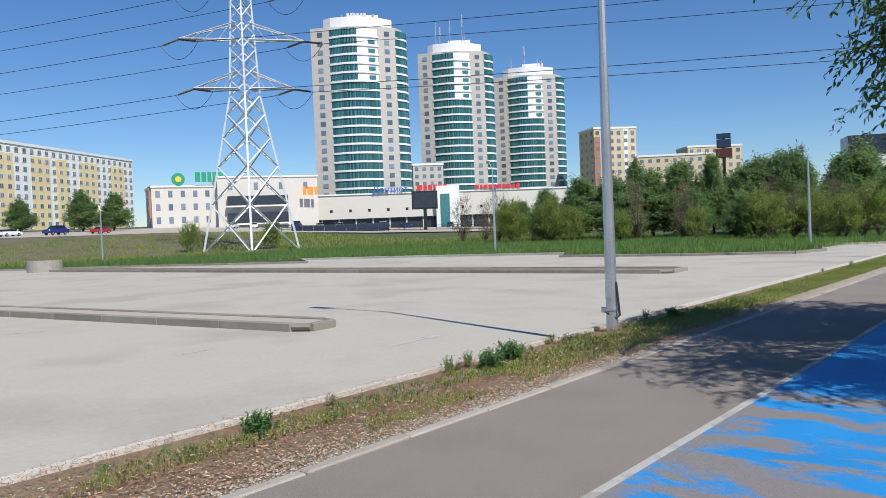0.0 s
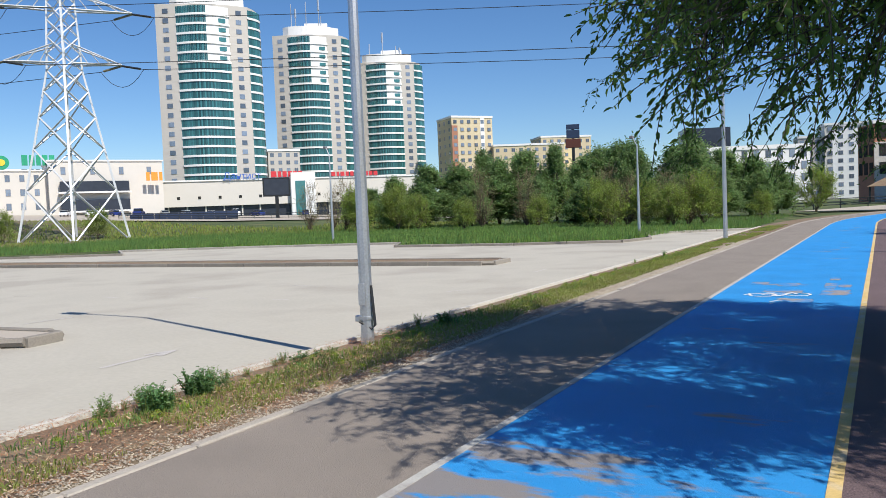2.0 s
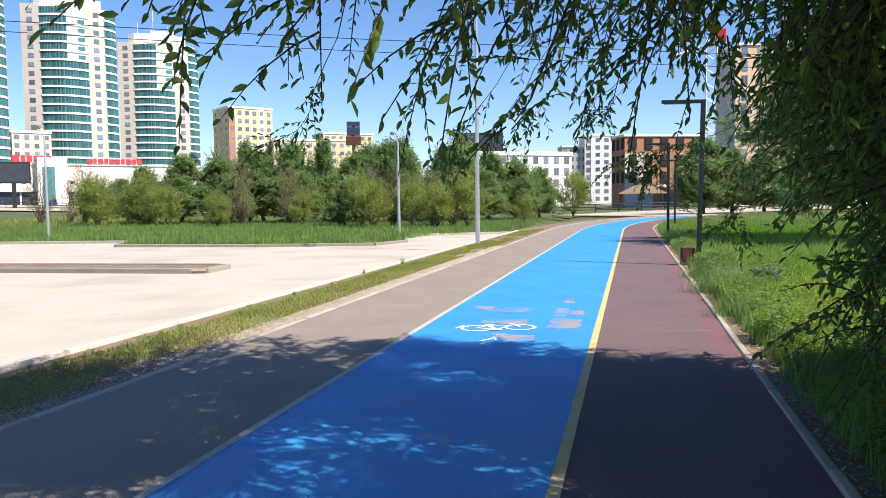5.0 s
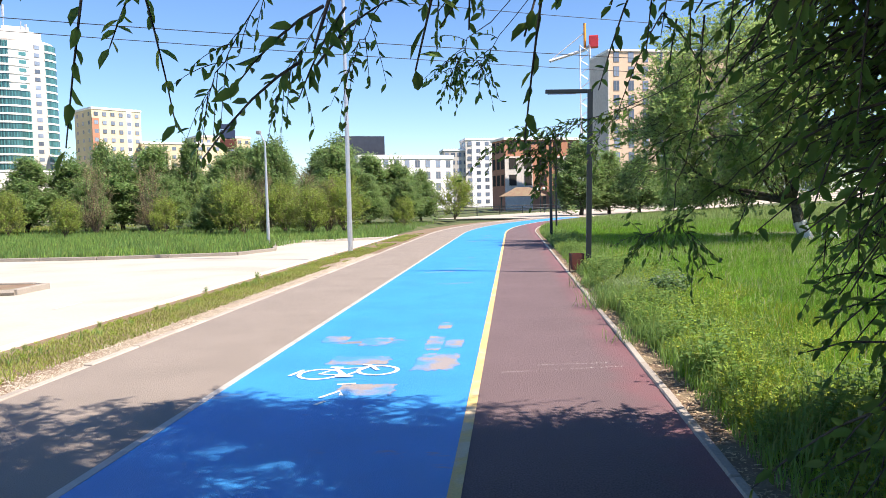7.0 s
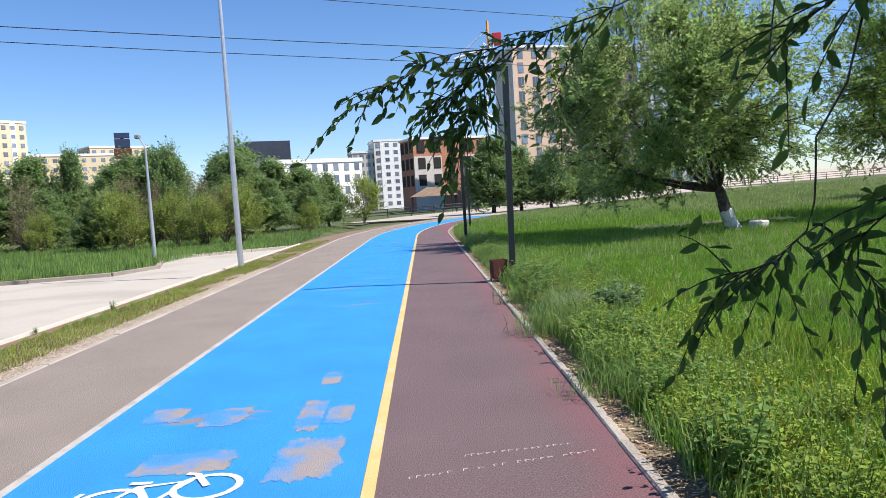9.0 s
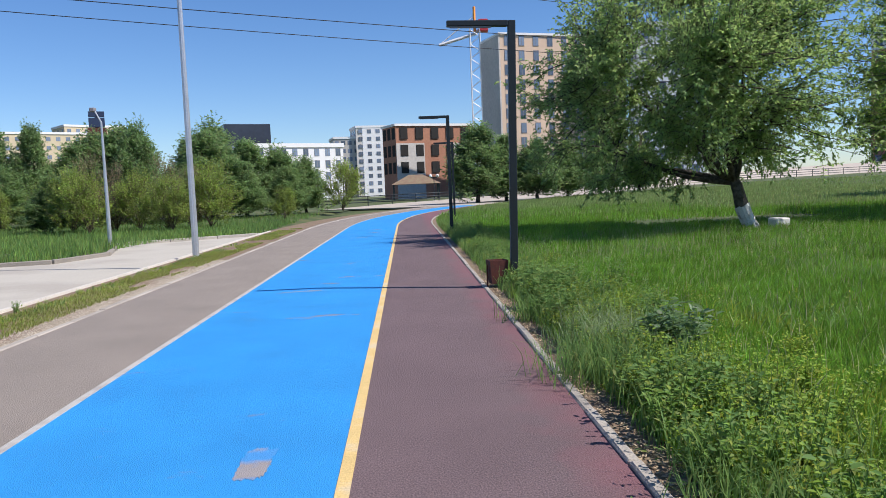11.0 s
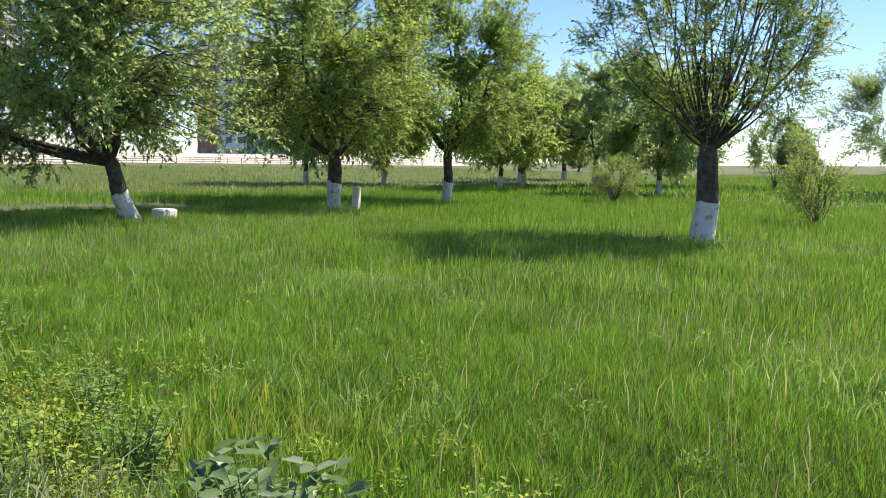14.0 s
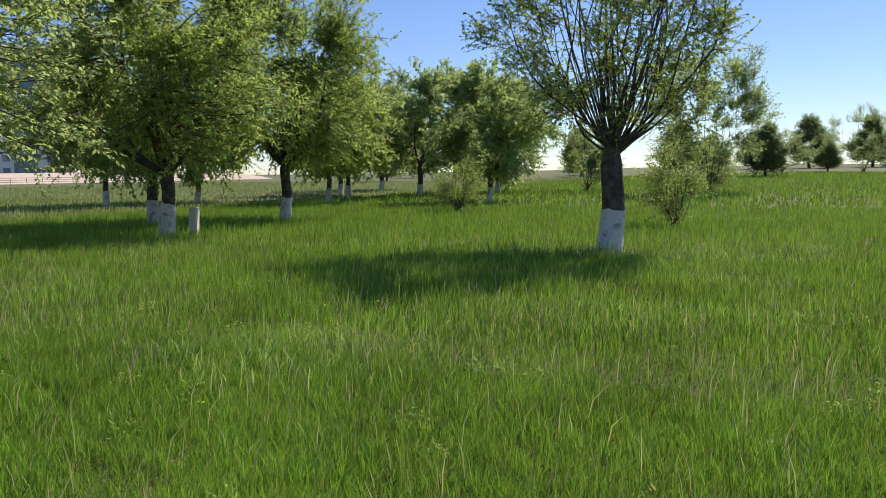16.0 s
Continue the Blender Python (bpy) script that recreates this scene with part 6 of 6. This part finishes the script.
for lab, x0, x1, y0, y1 in (("pale dry litter between kerb and weeds", 1.8, 2.12, 10, 30), ("pale dry chips scattered on the verge", -5.0, -3.95, 0, 14)):
    c = np.column_stack([r.uniform(x0, x1, n), r.uniform(y0, y1, n), r.uniform(-0.004, 0.012, n)])
    a = r.uniform(0, 6.28, n)
    d = np.column_stack([np.cos(a), np.sin(a), r.uniform(-0.1, 0.3, n)]) * r.uniform(0.012, 0.05, n)[:, None]
    w = np.column_stack([-np.sin(a), np.cos(a), r.uniform(-0.3, 0.3, n)]) * r.uniform(0.003, 0.009, n)[:, None]
    v = np.stack([c - w, c + w, c + d + w * 0.5, c + d - w * 0.5], axis=1).reshape(-1, 3)
    tagged(new("dry_chaff", mesh_np("dry_chaff", v, np.arange(4 * n).reshape(-1, 4), [M_CHAFF])), lab, "litter", kind="stuff")

# ---- small things of the meadow and field ----
for (x, y, sx, sy, h, lab) in ((11.15, 36.2, 0.27, 0.18, 0.32, "low white stone block beside a trunk"), (18.85, 37.7, 0.12, 0.12, 0.8, "white painted stone post beside a trunk")):
    bm = bmesh.new()
    box(bm, -sx, sx, -sy, sy, -0.1, h, 0.04)
    o = tagged(new("stone_post", mesh_bm("stone_post", bm, M_STONE)), lab, "stone")
    o.matrix_world = pose(x, y, ground_z(x, y), 2, 1, 20)

ringob = thing("concrete_ring", "short concrete well ring standing on the field edge", "concrete ring", pose(-53.6, 22.8, LOT_Z))
bm = bmesh.new()
for i in range(24):
    a0, a1 = 2 * math.pi * i / 24, 2 * math.pi * (i + 1) / 24
    q = [(math.cos(a) * rr, math.sin(a) * rr, z) for a in (a0, a1) for rr, z in ((1.1, 0), (1.1, 0.75), (0.92, 0.75), (0.92, 0))]
    vv = [bm.verts.new(p) for p in q]
    for j in range(3):
        bm.faces.new((vv[j], vv[j + 1], vv[j + 5], vv[j + 4]))
part("ring_wall", bm, M_KERB, ringob)


# far fence along the road
def fence(points, label, h=1.1, gap=3.0):
    ob = thing("fence", label, "fence")
    bm = bmesh.new()
    tube(bm, [(0, 0, -0.2), (0, 0, h)], 0.06, 4)
    me = mesh_bm("post", bm, M_DARKPOLE)
    for (a, b) in zip(points, points[1:]):
        a, b = Vector((*a, ground_z(*a))), Vector((*b, ground_z(*b)))
        n = max(1, int((b - a).length / gap))
        for j in range(n):
            p = part("post", me, None, ob)
            p.matrix_local = Matrix.Translation(a.lerp(b, j / n))
        for z in (h, h * 0.66, h * 0.33):
            bm = bmesh.new()
            tube(bm, [a + Vector((0, 0, z)), b + Vector((0, 0, z))], 0.05, 4)
            part("rail", bm, M_DARKPOLE, ob)
    return ob


fence([(-34, 104), (-16, 108), (2, 112), (14, 118), (30, 128), (52, 140), (90, 148), (140, 146)], "low dark metal rail fence along the far road")
fence([(-118, 93), (-104, 108), (-84, 128), (-62, 138)], "low dark rail fence before the mall car park", 1.2)
# pale road that climbs behind the fence
v, f = [], []
ROAD = [(14, 120, 0.1), (30, 130, 0.25), (52, 141, 0.6), (70, 145, 0.95), (90, 149, 1.55), (105, 148.5, 1.95), (125, 147.5, 2.35), (160, 141, 2.8)]
for i, (x, y, z) in enumerate(ROAD):
    for k in range(5):
        u = k / 4
        v.append((x - 3 * u, y + 13 * u, z - (0.3 if k == 0 else 0) + 1.75 * u))
    if i:
        f += [((i - 1) * 5 + k, i * 5 + k, i * 5 + k + 1, (i - 1) * 5 + k + 1) for k in range(4)]
tagged(new("climbing_road", mesh_np("climbing_road", v, f, [M_DUST])), "pale dusty road climbing behind the far rail fence", "road", kind="structure")
# gazebo and globe lamps behind the fence
gz = thing("gazebo", "open garden gazebo with a brown hipped roof", "gazebo", pose(2.6, 146, ground_z(2.6, 146)))
bm = bmesh.new()
base_v = [bm.verts.new((sx * 4.2, sy * 3, 2.6)) for sx, sy in cor]
apex = [bm.verts.new((-1.2, 0, 4.2)), bm.verts.new((1.2, 0, 4.2))]
bm.faces.new((base_v[0], base_v[1], apex[1], apex[0]))
bm.faces.new((base_v[2], base_v[3], apex[0], apex[1]))
bm.faces.new((base_v[1], base_v[2], apex[1]))
bm.faces.new((base_v[3], base_v[0], apex[0]))
bm.faces.new(base_v)
part("roof", bm, M_STRIP, gz)
for sx, sy in cor:
    bm = bmesh.new()
    box(bm, sx * 3.8 - 0.12, sx * 3.8 + 0.12, sy * 2.7 - 0.12, sy * 2.7 + 0.12, 0, 2.6)
    part("post", bm, M_DARKPOLE, gz)
M_GLOBE = mat("white_globe", (0.8, 0.8, 0.78), 0.3, bump=0)
for (x, y) in ((5, 128), (-8, 124), (28, 124), (-30, 118), (-58, 130)):
    gl = thing("globe_lamp", "park lamp with two white globes", "lamp", pose(x, y, ground_z(x, y)), "globe lamps")
    bm = bmesh.new()
    tube(bm, [(0, 0, -0.2), (0, 0, 3.4)], 0.07, 6)
    tube(bm, [(-0.5, 0, 3.3), (0.5, 0, 3.3)], 0.05, 6)
    part("post", bm, M_DARKPOLE, gl)
    for s in (-0.5, 0.5):
        bm = bmesh.new()
        bmesh.ops.create_icosphere(bm, subdivisions=2, radius=0.26, matrix=Matrix.Translation((s, 0, 3.55)))
        part("globe", bm, M_GLOBE, gl)

# road bank and road on the far side of the field
def patch(name, label, r0, r1, a0, a1, material, lift, kind="structure", category="bank"):
    n_r, n_a = 14, 40
    v, f = [], []
    for i in range(n_r + 1):
        for j in range(n_a + 1):
            rr, aa = r0 + (r1 - r0) * i / n_r, radians(a0 + (a1 - a0) * j / n_a)
            x, y = -rr * math.cos(aa), rr * math.sin(aa)
            v.append((x, y, ground_z(x, y) + lift + (0.25 * noise.noise((x * 0.2, y * 0.2, 2)) if 0 < i < n_r and category == "bank" else 0)))
    for i in range(n_r):
        for j in range(n_a):
            o = i * (n_a + 1) + j
            f.append((o, o + 1, o + n_a + 2, o + n_a + 1))
    return tagged(new(name, mesh_np(name, v, f, [material])), label, category, kind=kind)


patch("road_bank", "dry brown grassy bank below the far road", 78, 121, 8, 38, M_BANK, 0.12)
patch("far_road", "pale dusty road and car park before the buildings", 122, 215, 5, 62, M_DUST, 0.15, category="road")


def car(x, y, yaw, paint, label, van=False):
    ob = thing("parked_car", label, "car", pose(x, y, ground_z(x, y) + 0.15, 0, 0, yaw), "parked cars")
    L, W_, H = (4.9, 1.9, 1.9) if van else (4.4, 1.75, 1.45)
    prof = [(-0.5, 0.25), (-0.5, 0.62), (-0.42, 0.68), (-0.3, 1.0 if not van else 1.0), (0.12, 1.0), (0.26, 0.66), (0.46, 0.58), (0.5, 0.4), (0.5, 0.2)]
    lower = [(-0.5, 0.2), (-0.5, 0.6), (-0.4, 0.66), (0.28, 0.66), (0.46, 0.58), (0.5, 0.42), (0.5, 0.2)]
    for nm, pr, inset, mt in (("body", lower, 0.0, paint), ("cabin", [(-0.42, 0.64), (-0.32, 0.97), (0.1, 0.97), (0.27, 0.64)], 0.12, M_CARGLASS), ("roof", [(-0.33, 0.955), (-0.3, 1.0), (0.08, 1.0), (0.11, 0.955)], 0.13, paint)):
        bm = bmesh.new()
        a = [bm.verts.new((p * L, -W_ / 2 + inset, q * H)) for p, q in pr]
        b = [bm.verts.new((p * L, W_ / 2 - inset, q * H)) for p, q in pr]
        bm.faces.new(a)
        bm.faces.new(b)
        for i in range(len(pr)):
            bm.faces.new((a[i], a[(i + 1) % len(pr)], b[(i + 1) % len(pr)], b[i]))
        bmesh.ops.bevel(bm, geom=bm.edges[:], offset=0.05, segments=1, affect='EDGES')
        part(nm, bm, mt, ob)
    for sx in (-0.31, 0.3):
        for sy in (-1, 1):
            bm = bmesh.new()
            tube(bm, [(sx * L, sy * (W_ / 2 - 0.2), 0.32), (sx * L, sy * (W_ / 2 + 0.01), 0.32)], 0.32, 14)
            wh = part("wheel", bm, M_TYRE, ob)
            bm = bmesh.new()
            tube(bm, [(sx * L, sy * (W_ / 2 - 0.1), 0.32), (sx * L, sy * (W_ / 2 + 0.03), 0.32)], 0.19, 10)
            part("rim", bm, M_RIM, wh)
    return ob


P_WHITE = mat("white_car_paint", (0.75, 0.75, 0.75), 0.25, bump=0)
P_BLUE = mat("blue_car_paint", (0.02, 0.035, 0.16), 0.2, bump=0)
P_RED = mat("red_car_paint", (0.35, 0.02, 0.02), 0.2, bump=0)
P_GREY = mat("grey_car_paint", (0.25, 0.26, 0.27), 0.25, bump=0)
car(-158.5, 59.5, 110, P_WHITE, "white saloon on the far road")
car(-156.0, 67.0, 290, P_BLUE, "dark blue hatchback on the far road", True)
car(-152.8, 74.5, 295, P_RED, "dark red saloon on the far road")
kinds = [(P_WHITE, "white car parked before the mall"), (P_GREY, "grey car parked before the mall"), (P_BLUE, "dark blue car parked before the mall"), (P_WHITE, "white van parked before the mall")]
for i, (x, y) in enumerate(((-163, 113), (-160, 117), (-157, 121), (-153.5, 125.5), (-150, 130), (-147.5, 134), (-143.5, 139), (-140, 143), (-136, 147), (-128, 156), (-118, 162), (-112, 166))):
    c, lab = kinds[(i * 7 + i // 3) % 4]
    car(x, y, 130 + 20 * (i % 3), c, lab, i % 4 == 3)

# navy hoarding and fence before the mall
hb = thing("site_hoarding", "long navy blue hoarding before the mall car park", "hoarding", facing(-110.5, 101.5, 0))
for i in range(9):
    bm = bmesh.new()
    box(bm, -9.5 + i * 2.1, -7.45 + i * 2.1, 0, 0.12, 0.2, 1.7, 0.02)
    part("board", bm, M_NAVY, hb)

# signs on the mall
def letters(text, label, m, size, material):
    cu = bpy.data.curves.new("sign_text", 'FONT')
    cu.body, cu.size, cu.extrude, cu.align_x = text, size, 0.08, 'CENTER'
    tmp = bpy.data.objects.new("sign_text", cu)
    scene.collection.objects.link(tmp)
    dg = bpy.context.evaluated_depsgraph_get()
    me = bpy.data.meshes.new_from_object(tmp.evaluated_get(dg))
    bpy.data.objects.remove(tmp)
    me.materials.clear()
    me.materials.append(material)
    ob = tagged(new("sign_letters", me), label, "sign")
    ob.matrix_world = m
    return ob


def bars(label, m, widths, h, material):
    ob = thing("sign", label, "sign", m)
    x = 0
    for w in widths:
        bm = bmesh.new()
        box(bm, x, x + w, -0.1, 0.1, 0, h, 0.03)
        part("letter_bar", bm, material, ob)
        x += w + 0.35
    return ob


bars("green letter-like sign bars on the bank roof", facing(-182.0, 114.5, 8) @ Matrix.Translation((0.3, -0.5, 12.6)), [1.3, 1.2, 1.0, 1.2, 1.2], 2.6, M_GREEN_SIGN)
ds = thing("round_sign", "round green and yellow roof sign", "sign", facing(-184.3, 111.2, 8) @ Matrix.Translation((0, -0.5, 13.2)))
bm = bmesh.new()
tube(bm, [(0, 0.15, 0), (0, -0.1, 0)], 1.7, 20)
part("disc", bm, M_GREEN_SIGN, ds)
bm = bmesh.new()
tube(bm, [(0, -0.1, 0), (0, -0.2, 0)], 0.8, 16)
part("inner_disc", bm, M_YEL_SIGN, ds)
letters("Дантист", "blue dentist sign on the mall roof", mall.matrix_world @ pose(-11.5, -0.6, 11.0, 90, 0, 0), 2.6, M_BLUE_SIGN)
bars("red sign bars over the mall entrance", mall.matrix_world @ Matrix.Translation((-3.5, -1, 11.2)), [1.6, 1.0, 1.2, 1.2, 1.0, 1.2], 1.7, M_RED_SIGN)
bars("pale red sign bars on the mall roof", mall.matrix_world @ Matrix.Translation((14, -0.5, 11.1)), [1.2, 0.8, 1.2, 1.0, 1.0, 1.2, 0.9, 1.2, 1.0, 1.2], 1.3, M_RED_SIGN)
bars("orange sign bars on the white hall", facing(-163.8, 139.0, 8) @ Matrix.Translation((-2.0, -0.6, 9.5)), [0.9, 1.6, 0.8], 2.2, M_ORANGE)
bars("orange sign bars on the tower roof", facing(-203.5, 200.0, 0) @ Matrix.Translation((-5, -0.6, 77.4)), [1.0, 0.8, 0.8, 1.0, 0.8, 1.0], 1.6, M_WALL)
pst = thing("poster", "large framed poster on the bank wall", "poster", facing(-187.5, 107.0, 8))
bm = bmesh.new()
box(bm, -2.4, -0.2, -0.9, -0.7, 3, 11, 0.03)
part("sheet", bm, M_BRICK, pst)
